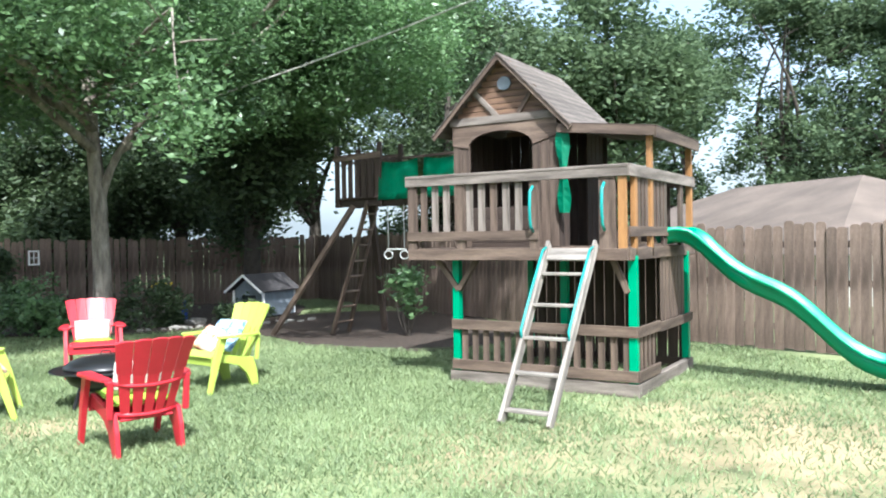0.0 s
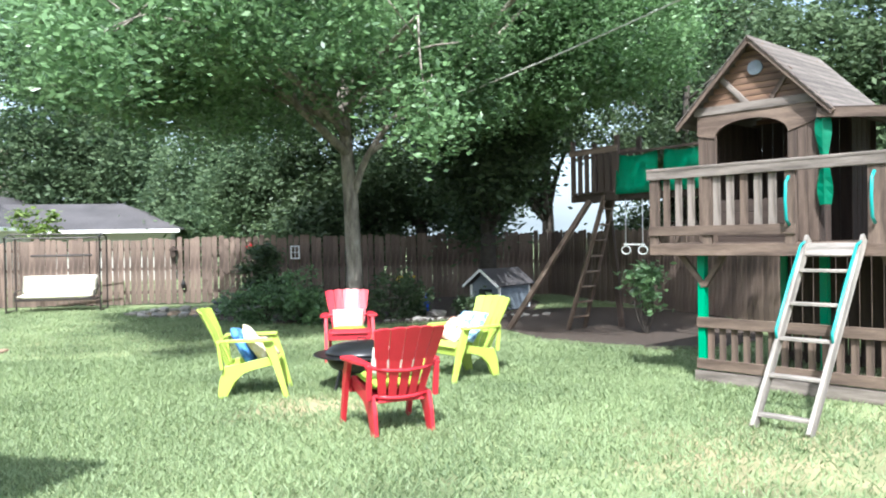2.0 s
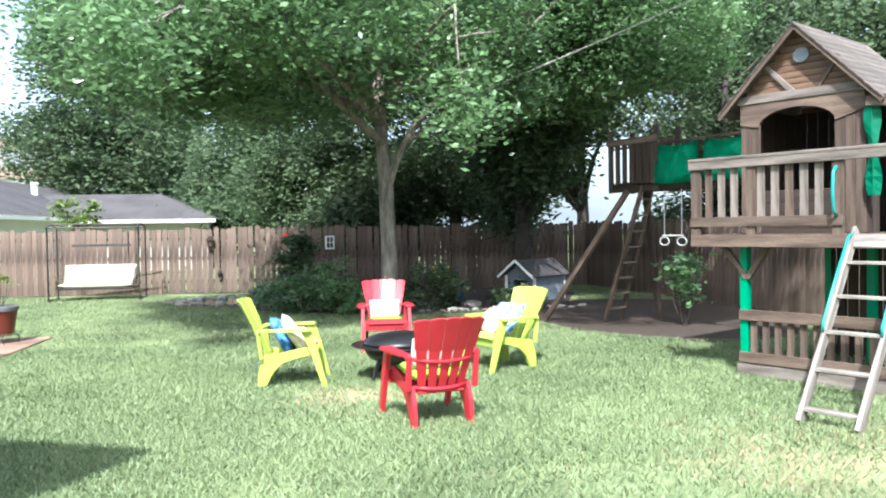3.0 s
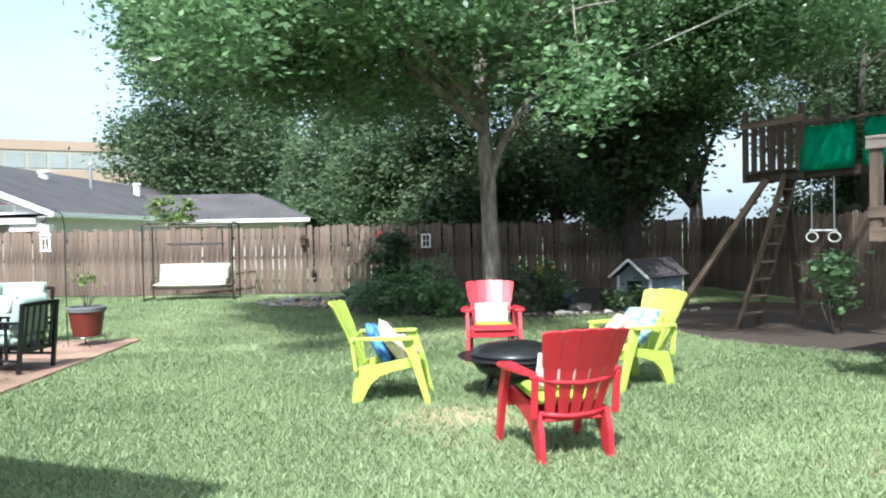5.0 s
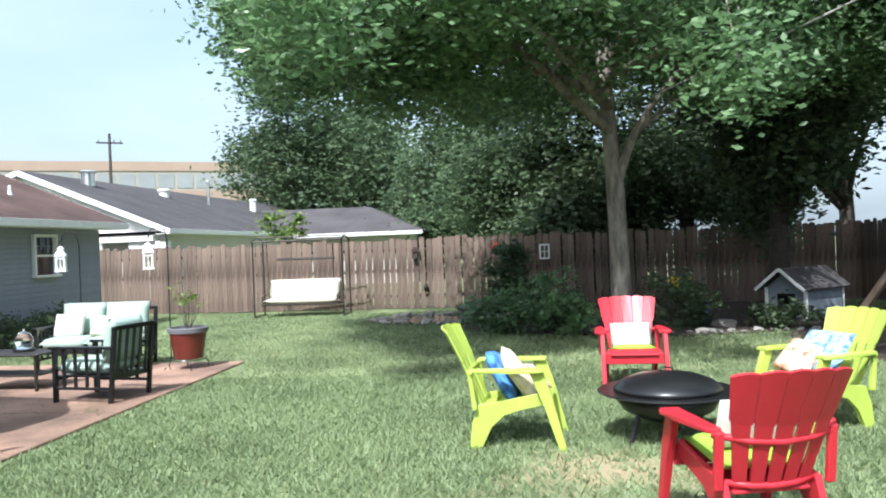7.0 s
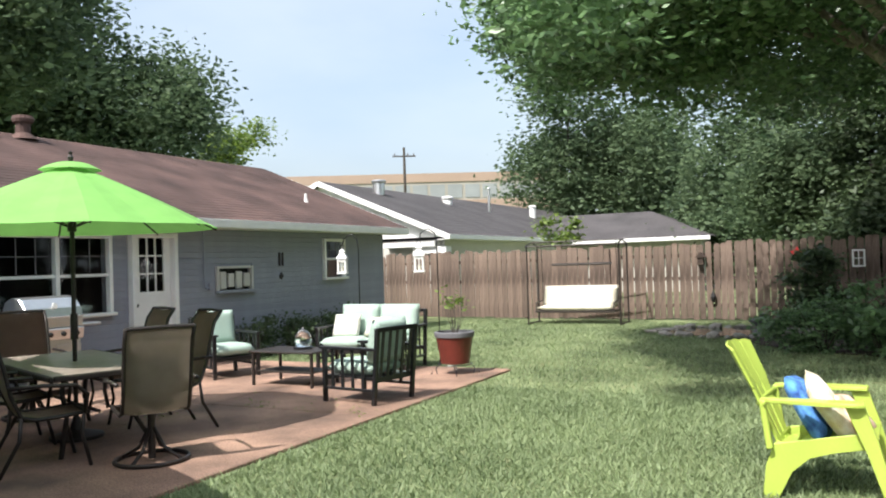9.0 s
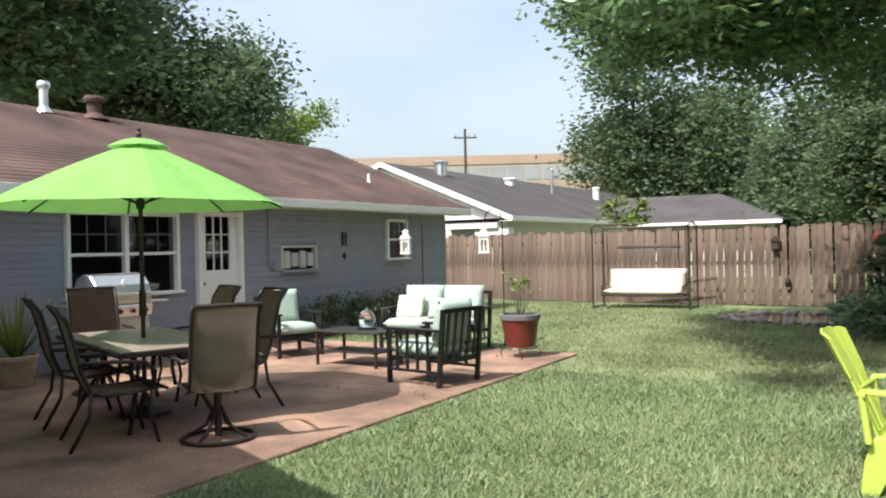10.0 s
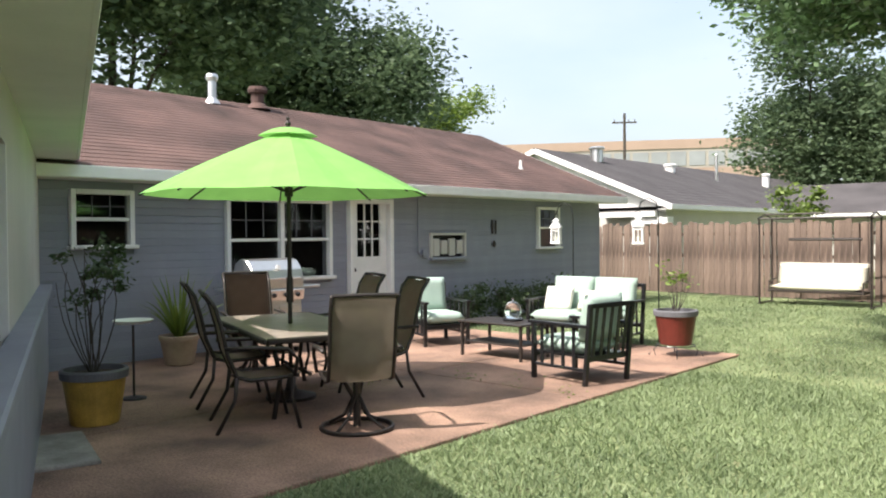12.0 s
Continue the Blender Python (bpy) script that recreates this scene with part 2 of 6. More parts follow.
# ---- shapes ----
def box(bm, size, m=Matrix(), bevel=0.0):
    made = bmesh.ops.create_cube(bm, size=1.0, matrix=m @ Matrix.Diagonal((*size, 1)))
    if bevel:
        edges = list({e for v in made["verts"] for e in v.link_edges})
        bmesh.ops.bevel(bm, geom=edges, offset=bevel, segments=1, affect="EDGES")
    return bm


def tube(bm, pts, radius, seg=8, caps=True, squash=None):
    """A round bar along points; radius: one number, or one for each point."""
    pts = [Vector(p) for p in pts]
    rings, last = [], None
    for i, p in enumerate(pts):
        way = (pts[min(i + 1, len(pts) - 1)] - pts[max(i - 1, 0)]).normalized()
        if last is None:
            side = way.orthogonal().normalized()
        else:
            side = (last - way * last.dot(way)).normalized()
        last = side
        up = way.cross(side)
        r = radius[i] if isinstance(radius, (list, tuple)) else radius
        rings.append([bm.verts.new(p + r * (math.cos(a) * side + math.sin(a) * up)) for a in (2 * math.pi * k / seg for k in range(seg))])
    for a, b in zip(rings, rings[1:]):
        for k in range(seg):
            bm.faces.new((a[k], a[(k + 1) % seg], b[(k + 1) % seg], b[k]))
    if caps:
        bm.faces.new(rings[0][::-1]), bm.faces.new(rings[-1])
    return bm


def turned(bm, profile, seg=24, center=(0, 0, 0)):
    """A turned shape from (radius, height) pairs."""
    c, rings = Vector(center), []
    for r, z in profile:
        rings.append([bm.verts.new(c + Vector((r * math.cos(a), r * math.sin(a), z))) for a in (2 * math.pi * k / seg for k in range(seg))])
    for a, b in zip(rings, rings[1:]):
        for k in range(seg):
            bm.faces.new((a[k], a[(k + 1) % seg], b[(k + 1) % seg], b[k]))
    if profile[0][0] > 0.001:
        bm.faces.new(rings[0][::-1])
    if profile[-1][0] > 0.001:
        bm.faces.new(rings[-1])
    return bm


def slab(bm, outline, axis_m, depth):
    """A flat outline (2D) given a depth, placed by a matrix."""
    lo = [bm.verts.new(axis_m @ Vector((x, y, 0))) for x, y in outline]
    hi = [bm.verts.new(axis_m @ Vector((x, y, depth))) for x, y in outline]
    bm.faces.new(lo[::-1]), bm.faces.new(hi)
    for k in range(len(lo)):
        j = (k + 1) % len(lo)
        bm.faces.new((lo[k], lo[j], hi[j], hi[k]))
    return bm


def pad(bm, size, m=Matrix(), puff=0.3, n=6):
    """A stuffed cushion."""
    sx, sy, sz = size
    grid = {}
    for side in (1, -1):
        for i in range(n + 1):
            for j in range(n + 1):
                u, v = 2 * i / n - 1, 2 * j / n - 1
                edge = i in (0, n) or j in (0, n)
                if side == -1 and edge:
                    continue
                h = ((1 - u ** 4) * (1 - v ** 4)) ** puff
                grid[(side, i, j)] = bm.verts.new(m @ Vector((u * sx / 2, v * sy / 2, side * h * sz / 2)))
    for side in (1, -1):
        for i in range(n):
            for j in range(n):
                q = [grid.get((side, a, b)) or grid[(1, a, b)] for a, b in ((i, j), (i + 1, j), (i + 1, j + 1), (i, j + 1))]
                bm.faces.new(q if side == 1 else q[::-1])
    return bm


def part(name, bm, material, parent=None, label="", smooth=False, m=None):
    me = bpy.data.meshes.new(name)
    bmesh.ops.recalc_face_normals(bm, faces=bm.faces)
    bm.to_mesh(me)
    bm.free()
    if smooth:
        me.polygons.foreach_set("use_smooth", [True] * len(me.polygons))
    me.materials.append(MAT[material] if isinstance(material, str) else material)
    ob = new(name, me)
    if parent:
        ob.parent = parent
    if m is not None:
        ob.matrix_basis = m
    if label:
        tagged(ob, label)
    return ob


def raw(name, verts, faces, material, parent=None):
    me = bpy.data.meshes.new(name)
    me.from_pydata(verts, [], faces)
    me.materials.append(MAT[material])
    ob = new(name, me)
    if parent:
        ob.parent = parent
    return ob


def thing(name, m, label, category, group="", kind=""):
    ob = new(name)
    ob.empty_display_size = 0.2
    ob.matrix_basis = m
    return tagged(ob, label, category, group, kind)


BOARDS = {}


def board(name, p0, p1, width, thick, material, parent=None, face=(0, 0, 1), label="", bevel=0.004):
    """A sawn board from p0 to p1; its thickness points to face."""
    p0, p1 = Vector(p0), Vector(p1)
    x = (p1 - p0).normalized()
    z = Vector(face)
    z = (z - x * z.dot(x)).normalized()
    y = z.cross(x)
    size = (round((p1 - p0).length, 3), width, thick)
    key = (size, material, bevel)
    if key not in BOARDS:
        bm = box(bmesh.new(), size, Matrix(), bevel)
        me = bpy.data.meshes.new(name)
        bm.to_mesh(me)
        bm.free()
        me.materials.append(MAT[material])
        BOARDS[key] = me
    ob = new(name, BOARDS[key])
    ob.parent = parent
    mid = (p0 + p1) / 2
    ob.matrix_basis = Matrix(((x.x, y.x, z.x, mid.x), (x.y, y.y, z.y, mid.y), (x.z, y.z, z.z, mid.z), (0, 0, 0, 1)))
    if label:
        tagged(ob, label)
    return ob


# ---- plan ----
WALL_X, EAVE_X, EAVE_Z, RIDGE_X, RIDGE_Z = -7.276, -6.83, 2.42, -11.2, 4.22
HOUSE_Y0, HOUSE_Y1 = 3.0, 20.47
PATIO_X = -1.66
WING = pose(0.66, 4.83, 0, 0, 0, -23)
FENCE_LINE = [(-13.0, 26.0), (-7.5, 24.3), (10.2, 22.9), (12.2, 10.25), (13.6, 6.3), (17.6, -5.0), (1.0, -6.0)]

# ground
rim, ground_mesh = 600.0, bmesh.new()
cuts = [-rim, -60, -20, 20, 60, rim]
grid_v = {(i, j): ground_mesh.verts.new((x, y, 0)) for i, x in enumerate(cuts) for j, y in enumerate(cuts)}
for i in range(5):
    for j in range(5):
        ground_mesh.faces.new([grid_v[k] for k in ((i, j), (i + 1, j), (i + 1, j + 1), (i, j + 1))])
tagged(part("ground", ground_mesh, "lawn"), "mown green lawn with straw-coloured patches", "lawn", kind="structure")

# patio of four washed-gravel slabs
patio = thing("patio", pose(0, 0, 0), "reddish washed-gravel concrete patio beside the house", "patio", kind="structure")
for x0, x1 in ((-7.26, -3.92), (-3.9, PATIO_X)):
    for y0, y1 in ((4.3, 10.9), (10.92, 14.5)):
        bm = box(bmesh.new(), (x1 - x0, y1 - y0, 0.06), pose((x0 + x1) / 2, (y0 + y1) / 2, 0.0), 0.008)
        part("slab", bm, "patio", patio)
step = part("slab", box(bmesh.new(), (1.0, 0.55, 0.05), pose(-3.6, 6.75, 0.032, 0, 0, -17), 0.01), "stone", patio, "pale grey concrete paving slab")


# ---- houses ----
def wall_boxes(bm, y0, y1, z0, z1, x0, x1, holes):
    """A wall along y with real openings (y0, y1, z0, z1)."""
    edges = sorted({y0, y1, *(h[0] for h in holes), *(h[1] for h in holes)})
    for a, b in zip(edges, edges[1:]):
        spans, low = [], z0
        for h in sorted((h for h in holes if h[0] <= a and h[1] >= b), key=lambda q: q[2]):
            spans.append((low, h[2]))
            low = h[3]
        spans.append((low, z1))
        for c, d in spans:
            if d - c > 0.005:
                box(bm, (x1 - x0, b - a, d - c), pose((x0 + x1) / 2, (a + b) / 2, (c + d) / 2))
    return bm


WIN3, WIN1, DOOR = (8.48, 9.27, 1.45, 2.17), (10.60, 12.48, 0.93, 2.14), (12.82, 13.78, 0.04, 2.18)
NICHE, WIN2 = (14.74, 15.70, 1.18, 1.62), (17.98, 18.77, 1.28, 2.15)
HOLES = [WIN3, WIN1, DOOR, NICHE, WIN2]
wall_main = part("wall_west", wall_boxes(bmesh.new(), HOUSE_Y0, HOUSE_Y1, 0, 2.45, WALL_X - 0.2, WALL_X - 0.02, HOLES), "siding")
tagged(wall_main, "grey-painted brick house wall with level courses", "wall", kind="structure")
rest = bmesh.new()
box(rest, (7.6, 0.18, 2.45), pose(-11.28, HOUSE_Y1 - 0.09, 1.225))
box(rest, (0.18, 17.1, 2.45), pose(-15.0, 11.73, 1.225))
box(rest, (7.6, 0.18, 2.45), pose(-11.28, HOUSE_Y0 + 0.09, 1.225))
tagged(part("wall_rear", rest, "siding"), "grey-painted house side and rear walls", "wall", kind="structure")
# indoor faces get their darkness from the colour, not from the lighting
tagged(part("floor", box(bmesh.new(), (7.4, 17.0, 0.05), pose(-11.2, 11.73, 0.06)), "unlit_room"), "indoor floor coloured near black for the unlit room", "floor", kind="structure")
tagged(part("ceiling", box(bmesh.new(), (7.4, 17.0, 0.04), pose(-11.2, 11.73, 2.47)), "unlit_room"), "indoor ceiling coloured near black for the unlit room", "ceiling", kind="structure")
tagged(part("wall_inner", box(bmesh.new(), (0.05, 17.0, 2.35), pose(-10.2, 11.73, 1.26)), "unlit_room"), "inner wall behind the windows, coloured near black for the unlit room", "wall", kind="structure")


def gable_roof(name, m, x_low, z_low, x_top, z_top, y0, y1, material, label, course=0.16, fascia=0.14, eave=0.44):
    """One roof of stepped courses on both slopes, with fascia, soffit and gable ends, in its own frame: eaves along y."""
    roof = thing(name, m, label, "roof", kind="structure")
    for side in (1, -1):
        run, rise = x_low - x_top, z_low - z_top
        n = int(math.hypot(run, rise) / course)
        for k in range(n):
            a, b = k / n, (k + 1) / n
            lift = 0.007
            xa, za = x_top + run * a, z_top + rise * a
            xb, zb = x_top + run * b, z_top + rise * b + lift
            xa2, xb2 = (xa, xb) if side == 1 else (2 * x_top - xa, 2 * x_top - xb)
            bm = bmesh.new()
            v = [bm.verts.new(p) for p in ((xa2, y0, za), (xa2, y1, za), (xb2, y1, zb), (xb2, y0, zb), (xb2, y1, zb - lift), (xb2, y0, zb - lift))]
            bm.faces.new(v[:4]), bm.faces.new((v[3], v[2], v[4], v[5]))
            part("shingle_course", bm, material, roof)
        bm = bmesh.new()
        xe = x_low if side == 1 else 2 * x_top - x_low
        v = [bm.verts.new(p) for p in ((x_top, y0, z_top - 0.06), (x_top, y1, z_top - 0.06), (xe, y1, z_low - 0.06), (xe, y0, z_low - 0.06))]
        bm.faces.new(v)
        part("roof_slope", bm, material, roof)
        part("fascia", box(bmesh.new(), (0.03, y1 - y0, fascia), pose(xe, (y0 + y1) / 2, z_low - fascia / 2 - 0.002), 0.004), "white", roof, "white fascia board")
        part("soffit", box(bmesh.new(), (eave, y1 - y0 - 0.02, 0.02), pose(xe - side * (eave / 2 + 0.017), (y0 + y1) / 2, z_low - fascia + 0.0)), "soffit", roof, "white soffit")
        for y in (y0, y1):
            board("rake", (xe, y, z_low - 0.09), (x_top, y, z_top - 0.09), 0.17, 0.03, "white", roof, (0, 1, 0), "white rake board")
    for y in (y0 + 0.3, y1 - 0.3):
        bm = bmesh.new()
        slab(bm, [(x_low - 0.4, z_low - 0.05), (x_top, z_top - 0.1), (2 * x_top - x_low + 0.4, z_low - 0.05)], Matrix(((1, 0, 0, 0), (0, 0, 1, y), (0, 1, 0, 0), (0, 0, 0, 1))), 0.05)
        part("gable", bm, "white", roof)
    return roof


gable_roof("roof_house", pose(0, 0, 0), EAVE_X, EAVE_Z, RIDGE_X, RIDGE_Z, 2.6, 20.95, "shingle", "weathered red-brown shingle roof with white fascia")


def window(name, hole, x, columns, rows_top, label, split=0.5):
    """A sash window in a wall that faces +x: white frame, two panes, bars on the upper one."""
    y0, y1, z0, z1 = hole
    w = thing(name, pose(x, (y0 + y1) / 2, z0), label, "window", kind="structure")
    width, high, f = y1 - y0, z1 - z0, 0.06
    part("window_frame", box(box(bmesh.new(), (0.1, f, high), pose(0.01, -width / 2 + f / 2, high / 2), 0.006), (0.1, f, high), pose(0.01, width / 2 - f / 2, high / 2), 0.006), "white", w)
    part("window_head", box(bmesh.new(), (0.1, width - 2 * f, f), pose(0.012, 0, high - f / 2), 0.006), "white", w)
    part("window_sill", box(bmesh.new(), (0.16, width + 0.06, 0.05), pose(0.03, 0, 0.02), 0.01), "white", w)
    cells = columns
    step_ = (width - 2 * f) / cells
    for c in range(cells):
        yc = -width / 2 + f + step_ * (c + 0.5)
        if c:
            part("mullion", box(bmesh.new(), (0.09, 0.07, high - f), pose(0.008, yc - step_ / 2, high / 2), 0.006), "white", w)
        part("meeting_rail", box(bmesh.new(), (0.05, step_, 0.045), pose(0.0, yc, high * split), 0.004), "white", w)
        pane = part("pane", box(bmesh.new(), (0.006, step_ - 0.02, high - f), pose(-0.03, yc, high / 2)), "glass", w)
        pane.visible_shadow = False
        # bars are coloured grey to look dimmed behind the glass
        for k in range(1, 3):
            part("glazing_bar", box(bmesh.new(), (0.012, 0.014, high * (1 - split) - f), pose(-0.018, yc - step_ / 2 + step_ * k / 3, high * (1 + split) / 2 - f / 2)), "grey_clay", w)
        part("glazing_bar", box(bmesh.new(), (0.012, step_ - 0.02, 0.014), pose(-0.0185, yc, high * (1 + split) / 2 - 0.02)), "grey_clay", w)
    return w


window("window_1", WIN1, WALL_X, 2, 2, "white double sash window with dark panes")
window("window_2", WIN2, WALL_X, 1, 2, "small white sash window with dark panes")
window("window_3", WIN3, WALL_X, 1, 2, "small white sash window beside the wing")

# back door
door = thing("door_1", pose(WALL_X, (DOOR[0] + DOOR[1]) / 2, 0.04) @ Matrix.Diagonal((1, 1.1, 1.02, 1)), "white back door with nine dark glass panes", "door", kind="structure")
part("door_frame", box(box(box(bmesh.new(), (0.14, 0.07, 2.1), pose(0.02, -0.40, 1.05), 0.006), (0.14, 0.07, 2.1), pose(0.02, 0.40, 1.05), 0.006), (0.138, 0.74, 0.07), pose(0.02, 0, 2.055), 0.006), "white", door)
leaf_ = bmesh.new()
box(leaf_, (0.045, 0.72, 1.16), pose(-0.03, 0, 0.60), 0.004)
box(leaf_, (0.045, 0.13, 0.84), pose(-0.03, -0.295, 1.60), 0.004)
box(leaf_, (0.045, 0.13, 0.84), pose(-0.03, 0.295, 1.60), 0.004)
leaf_ob = part("door_leaf", leaf_, "white", door)
for k in range(1, 3):
    part("glazing_bar", box(bmesh.new(), (0.03, 0.02, 0.84), pose(-0.028, -0.23 + 0.46 * k / 3, 1.60)), "white", door)
    part("glazing_bar", box(bmesh.new(), (0.028, 0.46, 0.02), pose(-0.028, 0, 1.18 + 0.84 * k / 3)), "white", door)
part("pane", box(bmesh.new(), (0.006, 0.46, 0.84), pose(-0.035, 0, 1.60)), "glass", door).visible_shadow = False
part("door_knob", turned(bmesh.new(), [(0.0, 0), (0.02, 0.005), (0.014, 0.02), (0.03, 0.04), (0.03, 0.06), (0.0, 0.075)], 12), "dark_metal", leaf_ob, "dark round knob", True, pose(-0.01, -0.33, 0.98, 0, 90, 0))
part("threshold", box(bmesh.new(), (0.2, 0.86, 0.05), pose(0.06, 0, -0.012), 0.006), "grey_clay", door)

# niche with small white arcade
niche = thing("niche", pose(WALL_X, (NICHE[0] + NICHE[1]) / 2, NICHE[2]) @ Matrix.Diagonal((1, 1.17, 0.92, 1)), "small blind window with cream frame and pale blocks", "window", kind="structure")
bm = bmesh.new()
for y in (-0.39, 0.39):
    box(bm, (0.08, 0.045, 0.48), pose(0.0, y, 0.24), 0.004)
part("window_frame", box(bm, (0.08, 0.735, 0.045), pose(0.0, 0, 0.455), 0.004), "cream_wall", niche)
part("window_sill", box(bmesh.new(), (0.14, 0.86, 0.06), pose(0.02, 0, -0.02), 0.008), "siding", niche)
# near-black sheet paints the shade between the blocks
part("backing", box(bmesh.new(), (0.03, 0.80, 0.47), pose(-0.12, 0, 0.235)), "unlit_room", niche)
for k in range(4):
    part("block", box(bmesh.new(), (0.06, 0.135, 0.27 if k % 2 else 0.34), pose(0.0, -0.27 + 0.18 * k, 0.2), 0.012), "cream_wall", niche)

# wing at the camera's end of the patio: brick below, pale boards above
wing = thing("wing_wall", WING, "pale grey wing of the house with a brick ledge and dark window", "house wing", kind="structure")
bm = bmesh.new()
box(bm, (8.6, 0.2, 1.0), pose(-4.3, -0.13, 0.5)), box(bm, (8.6, 0.16, 0.65), pose(-4.3, -0.14, 2.425))
for x0, x1 in ((-8.6, -3.3), (-1.9, 0.0)):
    box(bm, (x1 - x0, 0.16, 1.1), pose((x0 + x1) / 2, -0.14, 1.55))
box(bm, (0.2, 6.2, 2.75), pose(-0.1, -3.34, 1.375)), box(bm, (8.6, 0.2, 2.75), pose(-4.3, -6.45, 1.375)), box(bm, (0.2, 6.2, 2.75), pose(-8.5, -3.34, 1.375))
part("wall", bm, "cream_wall", wing)
part("ledge", box(bmesh.new(), (8.6, 0.14, 0.07), pose(-4.3, 0.0, 1.02), 0.012), "siding", wing, "grey brick ledge")
part("brick_base", box(bmesh.new(), (8.6, 0.06, 0.98), pose(-4.3, -0.01, 0.49), 0.006), "siding", wing, "grey-painted brick base")
# the wing's inside is coloured near black as an unlit room
part("ceiling_panel", box(bmesh.new(), (8.4, 6.2, 0.04), pose(-4.3, -3.3, 2.73)), "unlit_room", wing)
part("wing_floor", box(bmesh.new(), (8.4, 6.1, 0.04), pose(-4.3, -3.3, 0.05)), "unlit_room", wing)
wwin = part("window_frame", box(box(box(bmesh.new(), (0.06, 0.12, 1.1), pose(-1.93, -0.12, 1.55)), (0.06, 0.12, 1.1), pose(-3.27, -0.12, 1.55)), (0.05, 0.11, 1.1), pose(-2.6, -0.12, 1.55)), "white", wing)
part("pane", box(bmesh.new(), (1.34, 0.006, 1.08), pose(-2.6, -0.15, 1.55)), "glass", wing).visible_shadow = False
gable_roof("roof_wing", WING @ pose(0, 0, 0, 0, 0, 90), 0.36, 2.62, -3.2, 4.1, -0.28, 8.4, "shingle", "red-brown shingle roof of the wing with white eaves", eave=0.42)

# neighbour's house beyond the fence
nb = thing("neighbour_house", pose(0, 0, 0), "cream single-storey house with dark grey shingle roof", "house")
part("wall", box(box(bmesh.new(), (9.0, 24, 2.3), pose(-13.3, 38.8, 1.15)), (7.4, 8.0, 2.3), pose(-6.6, 43.4, 1.15)), "cream_wall", nb)
gable_roof("roof_neighbour", pose(0, 0, 0), -8.36, 2.44, -13.26, 4.45, 26.3, 51, "shingle_grey", "dark grey shingle roof with white rake boards", 0.3)
part("eave_return", box(box(bmesh.new(), (1.9, 0.5, 0.16), pose(-9.9, 26.65, 2.16), 0.01), (1.2, 0.4, 0.22), pose(-9.2, 26.7, 1.97), 0.01), "white", nb, "white boxed eave return")
hip = bmesh.new()
hv = [hip.verts.new(p) for p in ((-11.5, 38.6, 2.36), (-2.4, 38.6, 2.36), (-2.4, 48.0, 2.36), (-11.5, 48.0, 2.36), (-12.4, 43.0, 3.72), (-5.75, 43.0, 3.72))]
hip.faces.new((hv[0], hv[1], hv[5], hv[4])), hip.faces.new((hv[1], hv[2], hv[5])), hip.faces.new((hv[2], hv[3], hv[4], hv[5])), hip.faces.new((hv[3], hv[2], hv[1], hv[0]))
part("roof", hip, "shingle_grey", nb)
part("gutter", box(bmesh.new(), (9.1, 0.1, 0.16), pose(-6.95, 38.6, 2.27), 0.01), "white", nb, "white gutter")

# house beyond the play fence
nb2 = thing("far_house", pose(25.4, 19.3, -1.2, 0, 0, -10), "low house with a tan shingle roof beyond the fence", "house")
part("wall", box(bmesh.new(), (10, 15, 2.4), pose(0, 0, 1.2)), "cream_wall", nb2)
bm = bmesh.new()
hv = [bm.verts.new(p) for p in ((-5.6, -8, 2.4), (5.6, -8, 2.4), (5.6, 8, 2.4), (-5.6, 8, 2.4), (0, -3, 4.6), (0, 3, 4.6))]
bm.faces.new((hv[0], hv[1], hv[4])), bm.faces.new((hv[1], hv[2], hv[5], hv[4])), bm.faces.new((hv[2], hv[3], hv[5])), bm.faces.new((hv[3], hv[0], hv[4], hv[5])), bm.faces.new((hv[3], hv[2], hv[1], hv[0]))
part("roof", bm, "shingle_tan", nb2)

# office block far off
office = thing("office_building", pose(-79.3, 115.6, 0, 0, 0, 30), "long banded tan and cream office building", "building")
part("wall", box(bmesh.new(), (90, 20, 16.6), pose(0, 10, 8.3)), "office_cream", office)
for z, h in ((16.2, 1.5), (11.4, 1.7), (6.6, 1.7)):
    part("band", box(bmesh.new(), (90.3, 20.3, h), pose(0, 10, z)), "office_tan", office)
for z in (13.8, 9.0, 4.2):
    for k in range(30):
        part("window", box(bmesh.new(), (2.5, 0.3, 2.3), pose(-43.5 + 3 * k, 0.06, z)), "office_glass", office)


# ---- fence ----
def picket_mesh(high, width):
    bm = bmesh.new()
    w, d = width / 2, 0.03
    slab(bm, [(-w, 0.03), (w, 0.03), (w, high - d), (w - d, high), (-w + d, high), (-w, high - d)], Matrix(((1, 0, 0, 0), (0, 0, 1, -0.009), (0, 1, 0, 0), (0, 0, 0, 1))), 0.018)
    me = bpy.data.meshes.new("picket")
    bmesh.ops.recalc_face_normals(bm, faces=bm.faces)
    bm.to_mesh(me)
    bm.free()
    me.materials.append(MAT["fence"])
    return me


rng = random.Random(5)
PICKETS = [picket_mesh(1.80 + 0.025 * k, 0.138) for k in range(4)]
